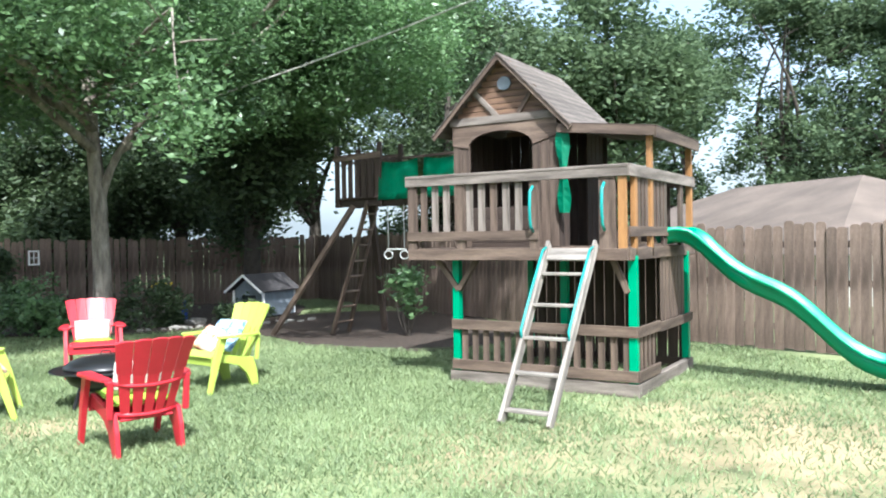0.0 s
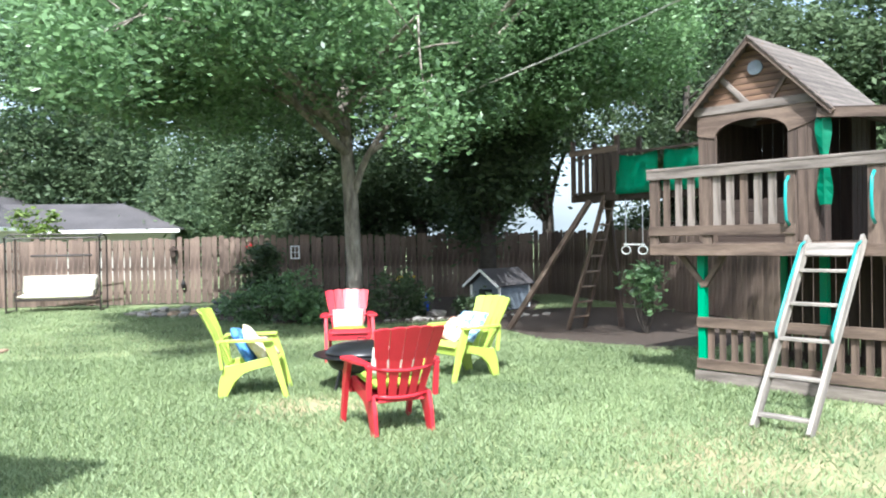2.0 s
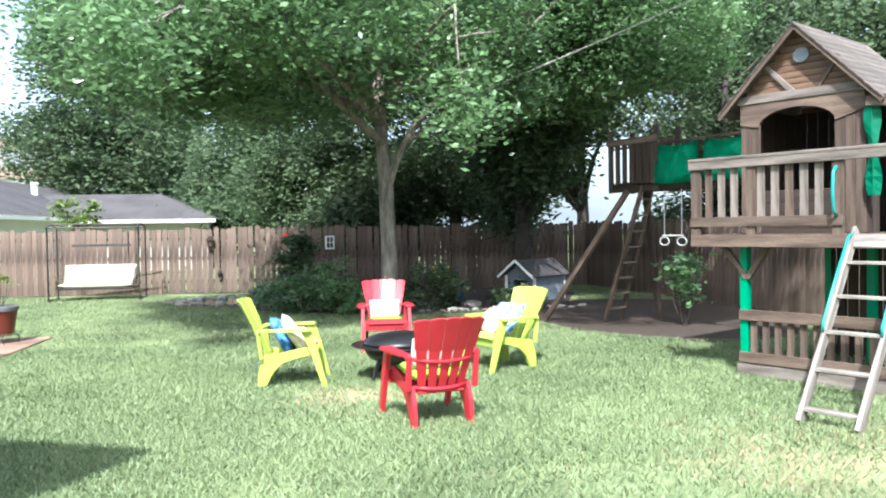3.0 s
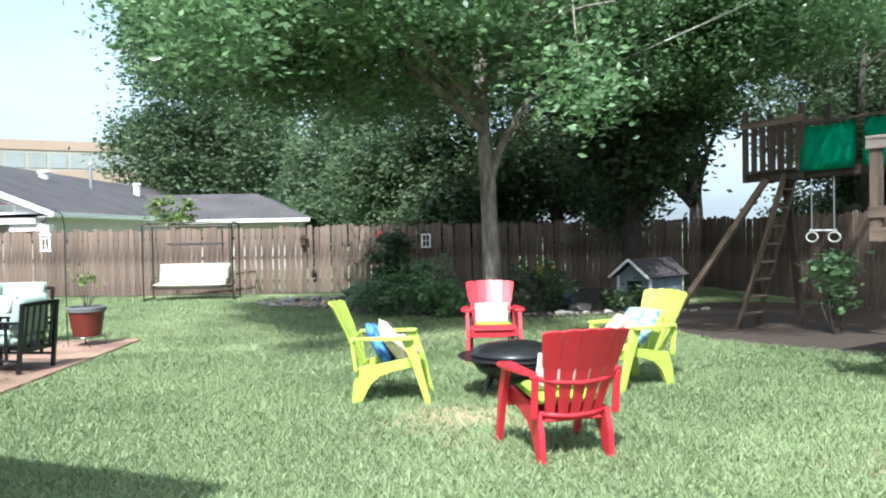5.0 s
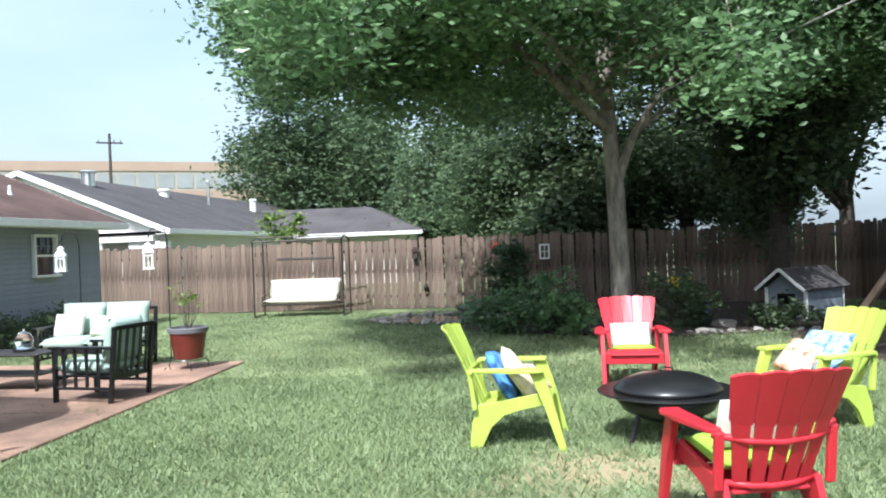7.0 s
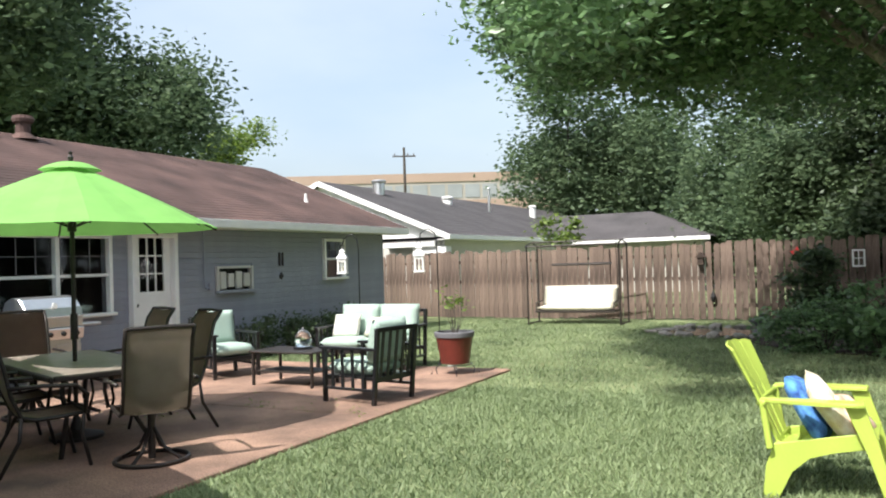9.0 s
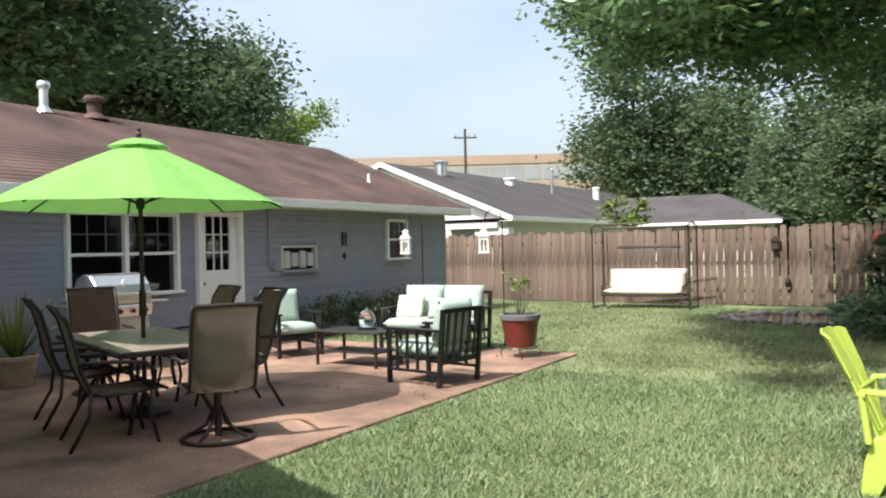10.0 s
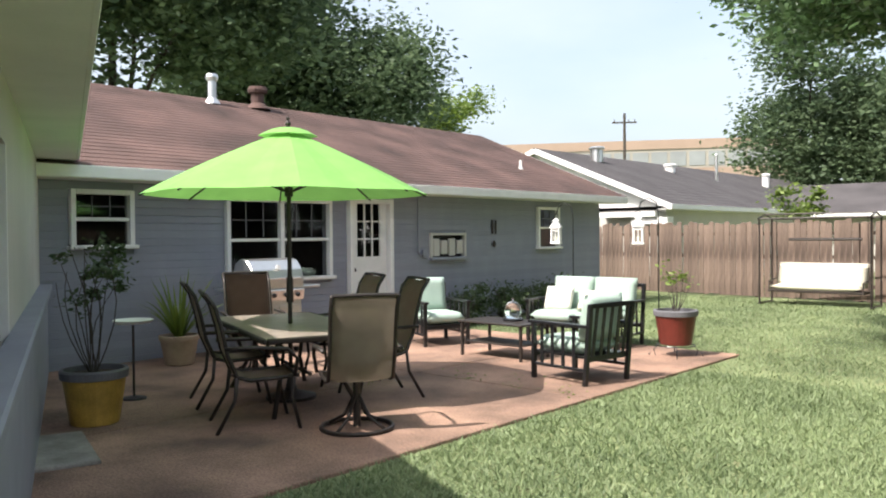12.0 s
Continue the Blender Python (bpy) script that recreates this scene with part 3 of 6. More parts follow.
for k, (a, b) in enumerate(zip(FENCE_LINE, FENCE_LINE[1:])):
    a, b = Vector((*a, 0)), Vector((*b, 0))
    way, length = (b - a).normalized(), (b - a).length
    turn = math.degrees(math.atan2(way.y, way.x))
    fence = thing("fence", pose(a.x, a.y, 0, 0, 0, turn), "weathered brown wooden picket privacy fence", "fence", "yard fence", "structure")
    x = 0.08
    while x < length:
        ob = new("picket", rng.choice(PICKETS))
        ob.parent = fence
        ob.matrix_basis = pose(x, rng.uniform(-0.004, 0.004), rng.uniform(-0.02, 0.015), rng.uniform(-0.5, 0.5), rng.uniform(-0.6, 0.6), rng.uniform(-2, 2))
        loose = k == 1 and 5.0 < x < 13.0
        x += 0.138 + rng.choice((0.012, 0.02, 0.028, 0.035) if loose else (0.003, 0.006, 0.01, 0.014))
    for z in (0.35, 1.0, 1.55):
        board("rail", (0, 0.04, z), (length, 0.04, z), 0.09, 0.04, "wood_dark_and_shaded", fence, (0, 1, 0))
    for i in range(int(length / 2.4) + 1):
        board("post", (min(2.4 * i, length), 0.11, 0), (min(2.4 * i, length), 0.11, 1.78), 0.09, 0.09, "wood_dark_and_shaded", fence, (0, 1, 0))


# ---- trees ----
def leaves(name, blobs, count, size, material, parent=None, seed=1, clump=0.45, shell=0.55, flat=0.4, each=70):
    """A crown of single leaves, gathered in clumps on uneven blobs (center, radii)."""
    r = np.random.default_rng(seed)
    vol = np.array([b[1][0] * b[1][1] * b[1][2] for b in blobs]) ** 0.67
    which = r.choice(len(blobs), max(8, count // each), p=vol / vol.sum())
    cen, rad = np.array([b[0] for b in blobs], float)[which], np.array([b[1] for b in blobs], float)[which]
    d = r.normal(size=(len(which), 3))
    d /= np.linalg.norm(d, axis=1)[:, None]
    far = shell + (1 - shell) * r.random((len(which), 1)) ** 0.6
    c = cen + d * rad * far * (0.88 + 0.24 * r.random((len(which), 1)))
    pick = r.integers(0, len(c), count)
    p = c[pick] + r.normal(size=(count, 3)) * clump * np.array([1, 1, 0.7]) * (0.5 + r.random((len(c), 1)))[pick]
    a = r.normal(size=(count, 3))
    a[:, 2] *= flat
    a /= np.linalg.norm(a, axis=1)[:, None]
    b = np.cross(a, r.normal(size=(count, 3)))
    b /= np.linalg.norm(b, axis=1)[:, None]
    s = size * (0.6 + 0.8 * r.random((count, 1)))
    v = np.stack([p - a * s, p + b * s * 0.45, p + a * s, p - b * s * 0.45], 1).reshape(-1, 3)
    f = np.arange(count * 4).reshape(-1, 4)
    return raw(name, v.tolist(), f.tolist(), material, parent)


def limb(rng_, p, q, r0, r1, bend=0.15, n=6):
    p, q = Vector(p), Vector(q)
    side = Vector((rng_.uniform(-1, 1), rng_.uniform(-1, 1), rng_.uniform(-0.3, 0.6))) * (q - p).length * bend
    pts = [p.lerp(q, k / n) + side * math.sin(math.pi * k / n) for k in range(n + 1)]
    return pts, [r0 + (r1 - r0) * k / n for k in range(n + 1)]


def tree(base, label, trunk, limbs, blobs, count, size, bark="bark", leaf="leaf", seed=1, clump=0.45, shell=0.55, name="tree", twigs=3, each=70):
    """trunk: (points, radii); limbs: (from, to, r0, r1). All in the tree's own frame."""
    t = thing(name, pose(*base), label, "tree")
    rng_ = random.Random(seed)
    bm = bmesh.new()
    tube(bm, trunk[0], trunk[1], 12)
    for p, q, r0, r1 in limbs:
        pts, rad = limb(rng_, p, q, r0, r1)
        tube(bm, pts, rad, 8)
        for _ in range(twigs):
            i = rng_.randint(2, len(pts) - 1)
            tip = pts[i] + Vector((rng_.uniform(-1, 1), rng_.uniform(-1, 1), rng_.uniform(0, 0.9))) * (Vector(q) - Vector(p)).length * 0.45
            tp, tr = limb(rng_, pts[i], tip, rad[i] * 0.6, 0.012, 0.1, 4)
            tube(bm, tp, tr, 6)
    part("trunk", bm, bark, t, smooth=True)
    leaves("crown", blobs, count, size, leaf, t, seed, clump, shell, 0.4, each)
    return t


tree((4.1, 17.25, 0), "large oak with pale forked trunk and spreading leafy crown",
     ([(0, 0, -0.1), (0.02, 0, 0.3), (0, 0.02, 1.4), (-0.03, 0, 2.5), (-0.10, 0.05, 3.6), (-0.2, 0.0, 5.2), (-0.1, 0, 7.5), (0, 0, 9)], [0.26, 0.19, 0.165, 0.155, 0.13, 0.11, 0.08, 0.03]),
     [((0.0, 0, 2.5), (0.95, -0.4, 4.3), 0.085, 0.05), ((0.95, -0.4, 4.3), (3.6, -1.2, 6.5), 0.06, 0.03), ((-0.1, 0, 3.5), (-2.8, -1.5, 6.0), 0.10, 0.03), ((-0.15, 0, 4.2), (-1.0, -3.5, 6.4), 0.09, 0.03), ((-0.15, 0, 4.6), (2.2, 2.5, 7.5), 0.09, 0.03), ((-0.2, 0, 5.2), (-4.0, 0.6, 7.2), 0.09, 0.03), ((-0.15, 0, 4.4), (3.4, -4.6, 7.4), 0.09, 0.03), ((-0.1, 0, 3.9), (-3.2, -5.0, 4.9), 0.09, 0.025), ((-3.2, -5.0, 4.9), (-3.7, -6.7, 3.9), 0.025, 0.01), ((-0.1, 0, 4.1), (-4.4, -2.8, 5.1), 0.09, 0.03), ((-0.1, 0, 4.3), (0.7, -5.0, 5.0), 0.08, 0.02), ((0.7, -5.0, 5.0), (0.8, -5.3, 3.4), 0.018, 0.008)],
     # the high southern blobs near z 7 are unseen, added to shade the climber
     [((-2.6, -2.0, 5.4), (2.2, 1.2, 1.7)), ((0.4, -2.4, 5.6), (2.2, 1.1, 1.6)), ((2.9, 0.2, 5.9), (2.4, 1.9, 1.7)), ((-3.4, 0.2, 6.4), (1.5, 1.9, 1.7)), ((-1.2, 0.8, 8.0), (2.9, 2.6, 2.2)), ((2.2, 0.8, 8.2), (3.2, 2.6, 2.2)), ((0.2, 1.2, 9.8), (3.0, 2.4, 1.8)), ((5.0, 0.2, 6.4), (2.3, 2.3, 2.0)), ((-2.4, 1.2, 4.9), (2.2, 1.8, 1.0)), ((2.3, -0.4, 4.5), (1.0, 1.1, 0.6)), ((6.6, 0.6, 8.0), (2.4, 2.4, 2.2)), ((-4.3, -0.4, 5.3), (1.0, 1.3, 0.9)), ((-2.6, -3.2, 6.4), (1.9, 1.7, 1.4)), ((0.3, 2.2, 6.3), (3.2, 1.8, 1.4)), ((4.4, 2.6, 6.1), (2.5, 1.8, 1.6)), ((5.8, -1.0, 5.6), (1.6, 1.5, 1.0)), ((2.8, -5.6, 7.2), (1.5, 1.3, 0.8)), ((4.6, -5.0, 7.4), (1.7, 1.4, 0.9)), ((-3.2, -5.0, 4.75), (1.5, 1.4, 0.9)), ((-4.3, -3.0, 5.0), (1.5, 1.6, 1.1)), ((-1.0, -4.8, 5.2), (1.6, 1.4, 0.9)), ((-3.7, -6.7, 3.9), (0.6, 0.6, 0.45)), ((0.8, -5.3, 3.4), (0.45, 0.45, 0.5)), ((-5.2, -0.6, 5.4), (1.5, 1.8, 1.2)), ((-3.4, -2.2, 4.6), (1.3, 1.2, 0.8)), ((3.4, -7.4, 7.0), (1.7, 1.3, 0.8)), ((5.4, -6.6, 7.0), (1.7, 1.4, 0.8)), ((1.5, 2.0, 5.7), (3.0, 1.6, 1.2)), ((4.6, 1.4, 5.4), (2.2, 1.6, 1.0)), ((0.5, 3.0, 7.4), (3.2, 1.8, 1.3)), ((7.0, 2.5, 6.4), (2.0, 1.8, 1.3))],
     420000, 0.058, seed=3, clump=0.27, shell=0.45, each=110)
def far_tree(base, high, spread, label, count=14000, size=0.22, leaf="leaf_far", seed=1, low=0.3, clump=0.6, name="tree"):
    r = random.Random(seed)
    blobs = []
    for _ in range(9):
        z = high * r.uniform(low, 0.92)
        wide = spread * (1.05 - abs(z / high - 0.55)) * r.uniform(0.35, 0.55)
        a, d = r.uniform(0, 6.28), spread * r.uniform(0.15, 0.6)
        blobs.append(((d * math.cos(a), d * math.sin(a), z), (wide, wide, wide * 0.8)))
    limbs = [((0, 0, high * 0.22), tuple(Vector(b[0]) * 0.95), 0.13, 0.03) for b in blobs[:6]]
    return tree(base, label, ([(0, 0, -0.1), (0.05, 0, high * 0.2), (0, 0.1, high * 0.5), (0, 0, high * 0.85)], [0.26, 0.2, 0.13, 0.03]), limbs, blobs, count, size, "bark_dark", leaf, seed, clump, 0.5, name, 2)


far_tree((-10.3, 53, 0), 13.0, 7.0, "broad dense green tree behind the neighbour's roof", 46000, 0.16, seed=11, low=0.22)
far_tree((-31.2, 28.9, 0), 25, 9.5, "large dark oak behind the house roof", 90000, 0.16, seed=12, leaf="leaf_far")
far_tree((-27.0, 18.5, 0), 19, 7.5, "dark oak behind the house roof", 45000, 0.17, seed=17, leaf="leaf_far")
far_tree((-39.1, 51.7, 0), 13.5, 3.6, "light green slender tree beyond the roof", 12000, 0.18, seed=13, leaf="leaf_light")
far_tree((-1.0, 44.7, 0), 9.5, 5.2, "green tree beyond the fence", 42000, 0.14, seed=14, leaf="leaf_far", low=0.12)
for k, (x, y, h, w, low) in enumerate([(6.93, 26.9, 9.5, 3.4, 0.12), (11.22, 26.61, 10.0, 3.6, 0.52), (14.26, 22.46, 9.5, 3.4, 0.12), (16.52, 17.62, 9, 3.2, 0.18), (7.91, 21.4, 7.8, 2.1, 0.22), (34.8, 22.49, 12.5, 5.2, 0.3), (38.08, 13.17, 12.5, 5.4, 0.3), (4.19, 28.18, 9.0, 3.4, 0.12), (17.2, 27.26, 11, 3.8, 0.4), (29.79, 28.69, 12.5, 5, 0.18), (32.53, 25.45, 13, 4.8, 0.15), (1.69, 28.6, 5.2, 2.4, 0.12), (5.48, 27.15, 5.0, 2.6, 0.15), (8.67, 26.92, 5.2, 2.3, 0.15), (3.26, 26.54, 4.6, 2.3, 0.15), (15.19, 25.36, 6.0, 2.4, 0.12), (17.17, 20.36, 6.0, 2.6, 0.12)]):
    airy = k in (5, 6, 9, 10)
    # most of these trees have deep shade put into the leaf colour
    far_tree((x, y, 0), h, w, "leafy tree along the fence, mostly with shade in its leaf colour", 27000 if airy else 24000 if k > 10 else 34000, 0.12 if airy else 0.085, "leaf_far" if airy or k in (3, 11) else "leaf_dark_and_shaded", 30 + k, low, 0.34)


# ---- play tower ----
PLAY = pose(8.72, 7.2, 0, 0, 0, -57.5) @ Matrix.Diagonal((0.91, 0.95, 0.985, 1))
CLIMB = pose(10.05, 7.72, 0, 0, 0, -67.4) @ Matrix.Diagonal((1.36, 0.65, 1.04, 1))
tower = thing("play_tower", PLAY, "weathered wooden play tower with cabin, railings and green posts", "play tower")
F, S = (0, 1, 0), (1, 0, 0)
board("sill", (-2.45, -0.03, 0.07), (0.08, -0.03, 0.07), 0.14, 0.09, "wood_grey", tower, F)
board("sill", (0.03, 0.02, 0.071), (0.03, 2.3, 0.071), 0.14, 0.09, "wood_grey", tower, S)
board("sill", (-2.45, 2.25, 0.07), (0, 2.25, 0.07), 0.14, 0.09, "wood_dark_and_shaded", tower, F)
for x, y in ((0, 0), (-2.37, 0), (0, 2.2), (-2.37, 2.2), (-1.25, 0.9)):
    board("post", (x, y, 0.14), (x, y, 1.52), 0.095, 0.095, "green", tower, F, "green plastic-sleeved post")
for z in (0.22, 0.70):
    board("rail", (-2.42, -0.06, z), (0.06, -0.06, z), 0.12, 0.035, "wood", tower, F)
    board("rail", (0.07, -0.05, z), (0.07, 0.75, z), 0.12, 0.035, "wood", tower, S)
board("rail", (0.07, 0.75, 0.68), (0.07, 2.25, 0.68), 0.11, 0.035, "wood", tower, S)
for k in range(15):
    x = -2.25 + 0.155 * k
    board("slat", (x, -0.025, 0.2), (x, -0.025, 0.68), 0.085, 0.02, "wood", tower, F)
for k in range(4):
    y = 0.14 + 0.155 * k
    board("slat", (0.035, y, 0.2), (0.035, y, 0.68), 0.085, 0.02, "wood", tower, S)
# rear planks are coloured darker for the deck's shade
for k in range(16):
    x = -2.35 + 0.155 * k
    board("plank", (x, 2.2, 0.14), (x, 2.2, 1.52), 0.14, 0.02, "wood_dark_and_shaded", tower, F)
for k in range(7):
    y = 1.1 + 0.155 * k
    board("plank", (-0.0, y, 0.72), (-0.0, y, 1.52), 0.13, 0.02, "wood", tower, S)
for x, dx in ((-2.32, 0.30), (-2.32, -0.36), (-0.05, -0.20)):
    board("brace", (x, -0.04, 1.12), (x + dx, -0.04, 1.52), 0.07, 0.05, "wood", tower, F)
# deck
for k in range(19):
    y = -0.15 + 0.145 * k
    board("deck_board", (-2.95, y, 1.60), (0.0, y, 1.60), 0.135, 0.03, "wood", tower)
board("joist", (-2.97, -0.23, 1.54), (0.02, -0.23, 1.54), 0.13, 0.04, "wood", tower, F)
board("joist", (0.02, -0.2, 1.54), (0.02, 2.55, 1.54), 0.13, 0.04, "wood", tower, S)
board("joist", (-2.97, -0.2, 1.54), (-2.97, 2.55, 1.54), 0.13, 0.04, "wood_dark_and_shaded", tower, S)
board("joist", (-2.97, 2.57, 1.54), (0.02, 2.57, 1.54), 0.13, 0.04, "wood_dark_and_shaded", tower, F)
# front railing
board("handrail", (-2.99, -0.25, 2.43), (0.04, -0.25, 2.43), 0.13, 0.04, "wood_grey", tower, F)
board("handrail", (-2.99, -0.22, 2.475), (0.04, -0.22, 2.475), 0.11, 0.03, "wood_grey", tower)
board("rail", (-2.97, -0.25, 1.76), (-1.08, -0.25, 1.76), 0.11, 0.035, "wood", tower, F)
for x, w in ((-2.9, 0.13), (-2.16, 0.12), (-1.14, 0.12), (-0.22, 0.2), (-0.04, 0.1)):
    board("rail_post", (x, -0.225, 1.48), (x, -0.225, 2.42), w, 0.045, "wood_gold" if x == -0.04 else "wood", tower, F)
for k in range(9):
    x = -2.73 + 0.172 * k
    if abs(x + 2.16) > 0.09:
        board("slat", (x, -0.215, 1.75), (x, -0.215, 2.40), 0.095, 0.02, "wood_grey" if k % 3 else "wood", tower, F)
# side railing towards the slide
board("handrail", (0.04, -0.25, 2.43), (0.04, 2.55, 2.43), 0.13, 0.04, "wood_grey", tower, S)
board("rail", (0.04, -0.22, 1.78), (0.04, 1.25, 1.78), 0.11, 0.035, "wood", tower, S)
for y in (0.02, 0.62):
    board("rail_post", (0.01, y, 1.5), (0.01, y, 2.9 if y > 0.5 else 2.42), 0.09, 0.06, "wood_gold", tower, S, "golden wooden post")
for y in (1.18, 1.95):
    board("rail_post", (0.01, y, 1.5), (0.01, y, 2.42), 0.12, 0.05, "wood", tower, S)
for k in range(7):
    y = 0.16 + 0.15 * k
    if abs(y - 0.62) > 0.06 and y < 1.1:
        board("slat", (0.015, y, 1.75), (0.015, y, 2.40), 0.085, 0.02, "wood", tower, S)
board("awning_post", (0.0, 2.45, 1.5), (0.0, 2.45, 2.92), 0.08, 0.08, "wood_gold", tower, S)
# far railing takes the shaded wood colour
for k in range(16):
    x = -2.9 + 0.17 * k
    board("slat", (x, 2.55, 1.65), (x, 2.55, 2.40), 0.1, 0.02, "wood_dark_and_shaded", tower, F)
board("handrail", (-2.97, 2.57, 2.43), (0.02, 2.57, 2.43), 0.12, 0.04, "wood_dark_and_shaded", tower, F)
# cabin
CF = Matrix(((1, 0, 0, 0), (0, 0, 1, 0.6), (0, 1, 0, 0), (0, 0, 0, 1)))
for x0, x1 in ((-2.76, -2.63), (-2.625, -2.5), (-1.55, -1.43), (-1.425, -1.31), (-1.305, -1.19)):
    board("plank", ((x0 + x1) / 2, 0.6, 1.62), ((x0 + x1) / 2, 0.6, 3.0), x1 - x0, 0.03, "wood", tower, F)
for k in range(4):
    board("plank", (-2.5, 0.61, 1.6 + 0.15 * k), (-1.55, 0.61, 1.6 + 0.15 * k), 0.145, 0.02, "wood_dark_and_shaded", tower, F)
arch = [(-2.76, 3.22), (-2.76, 2.93), (-2.52, 2.88)] + [(-2.025 - 0.49 * math.cos(a), 2.88 + 0.20 * math.sin(a)) for a in (math.pi * k / 12 for k in range(13))] + [(-1.53, 2.88), (-1.19, 2.97), (-1.19, 3.22)]
part("arched_header", slab(bmesh.new(), arch, CF @ pose(0, 0, -0.03), 0.045), "wood", tower)
for y in (0.62, 2.2):
    for k in range(12):
        z = 3.2 + 0.075 * k
        half = 0.83 * (1 - (z + 0.037 - 3.2) / 0.82)
        if half > 0.05:
            board("gable_board", (-1.975 - half, y, z + 0.03), (-1.975 + half, y, z + 0.03), 0.07, 0.02, "wood_gable", tower, F)
part("medallion", turned(bmesh.new(), [(0.0, -0.01), (0.11, -0.01), (0.115, 0.0), (0.11, 0.012), (0.0, 0.015)], 24), "dog_wall", tower, "pale oval badge", False, pose(-1.95, 0.58, 3.66, 90, 0, 0) @ Matrix.Diagonal((0.9, 0.75, 1, 1)))
board("batten", (-2.45, 0.59, 3.62), (-2.05, 0.59, 3.24), 0.07, 0.025, "wood_grey", tower, F)
board("batten", (-1.5, 0.59, 3.60), (-1.75, 0.59, 3.28), 0.06, 0.02, "wood", tower, F)
board("batten", (-2.8, 0.57, 3.22), (-1.15, 0.57, 3.22), 0.1, 0.03, "wood_grey", tower, F)
for side in (1, -1):
    board("rake", (-1.975 + side * 1.03, 0.45, 3.02), (-1.975, 0.45, 3.98), 0.07, 0.03, "wood", tower, F)
    for k in range(11):
        a = (k + 0.5) / 11
        x, z = -1.975 + side * 1.02 * a, 4.00 - 0.95 * a
        board("roof_board", (x, 0.42, z + 0.012), (x, 2.5, z + 0.012), 0.15, 0.018, "wood_roof", tower, Vector((side * 0.92, 0, 1)).normalized(), bevel=0.003)
# cabin sides and back have their shade in the wood colour
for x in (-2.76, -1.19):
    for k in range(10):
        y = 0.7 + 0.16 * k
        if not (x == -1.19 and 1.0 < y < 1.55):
            board("plank", (x, y, 1.52), (x, y, 3.15), 0.15, 0.02, "wood_dark_and_shaded", tower, S)
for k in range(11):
    board("plank", (-2.76 + 0.157 * k, 2.2, 1.52), (-2.76 + 0.157 * k, 2.2, 3.2), 0.15, 0.02, "wood_dark_and_shaded", tower, F)
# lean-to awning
# awning boards coloured dark for their shaded underside
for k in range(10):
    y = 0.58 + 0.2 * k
    board("awning_board", (-1.15, y, 3.09), (0.14, y, 2.96), 0.195, 0.02, "wood_dark_and_shaded", tower, (0.1, 0, 1))
board("awning_beam", (-1.15, 0.5, 3.04), (0.12, 0.5, 2.91), 0.12, 0.035, "wood", tower, F)
board("awning_beam", (0.12, 0.5, 2.90), (0.12, 2.5, 2.90), 0.14, 0.035, "wood", tower, S)
# twisted green curtain
bm = bmesh.new()
cv = []
for k in range(11):
    z = 3.02 - 0.1 * k
    w, a = 0.075 + 0.02 * math.sin(k), 0.35 * math.sin(k * 0.8)
    cv.append([bm.verts.new((-1.1 + s * w * math.cos(a) + 0.02 * k / 10, 0.54 + s * w * math.sin(a) + d, z)) for s, d in ((-1, 0), (0, -0.03), (1, 0))])
for a, b in zip(cv, cv[1:]):
    for i in range(2):
        bm.faces.new((a[i], a[i + 1], b[i + 1], b[i]))
bmesh.ops.solidify(bm, geom=bm.faces[:], thickness=0.008)
part("curtain", bm, "tarp", tower, "green tied-back curtain")
for x in (-1.14, -0.24):
    pts = [(x, -0.27, 1.80), (x + 0.0, -0.34, 1.86), (x - 0.0, -0.36, 2.05), (x, -0.34, 2.24), (x, -0.27, 2.30)]
    part("grab_handle", tube(bmesh.new(), pts, 0.019, 8), "teal", tower, "teal plastic grab handle", True)

ladder = thing("ladder", PLAY, "grey wooden ladder with teal plastic handrails", "ladder")
L0, L1, R0, R1 = Vector((-0.76, -1.86, 0)), Vector((-0.92, -0.29, 1.66)), Vector((-0.23, -1.86, 0)), Vector((-0.34, -0.29, 1.66))
board("side_rail", L0, L1, 0.11, 0.04, "wood_pale", ladder, S)
board("side_rail", R0, R1, 0.11, 0.04, "wood_pale", ladder, S)
for k in range(5):
    a = 0.07 + 0.185 * k
    board("tread", L0.lerp(L1, a), R0.lerp(R1, a), 0.10, 0.03, "wood_pale", ladder)
board("top_board", L0.lerp(L1, 0.93), R0.lerp(R1, 0.93), 0.16, 0.025, "wood_pale", ladder, (0, -0.77, 0.62))
for p, q in ((L0, L1), (R0, R1)):
    o = Vector((0, -0.085, 0.068))
    pts = [p.lerp(q, 0.42) + o * 0.4, p.lerp(q, 0.45) + o, p.lerp(q, 0.7) + o * 1.1, p.lerp(q, 0.92) + o, p.lerp(q, 0.96) + o * 0.4]
    part("handrail", tube(bmesh.new(), pts, 0.015, 8), "teal", ladder, "teal plastic handrail", True)

slide = thing("slide", PLAY, "green plastic wave slide leaning on the tower", "slide")
prof = [(-0.12, 1.62), (0.1, 1.64), (0.3, 1.58), (0.55, 1.38), (0.8, 1.17), (1.05, 1.03), (1.3, 0.93), (1.55, 0.79), (1.8, 0.58), (2.05, 0.36), (2.3, 0.2), (2.6, 0.12), (2.9, 0.11)]
cross = [(-0.27, 0.15), (-0.255, 0.20), (-0.225, 0.19), (-0.19, 0.06), (-0.15, 0.0), (-0.05, 0.012), (0.05, 0.012), (0.15, 0.0), (0.19, 0.06), (0.225, 0.19), (0.255, 0.20), (0.27, 0.15)]
bm = bmesh.new()
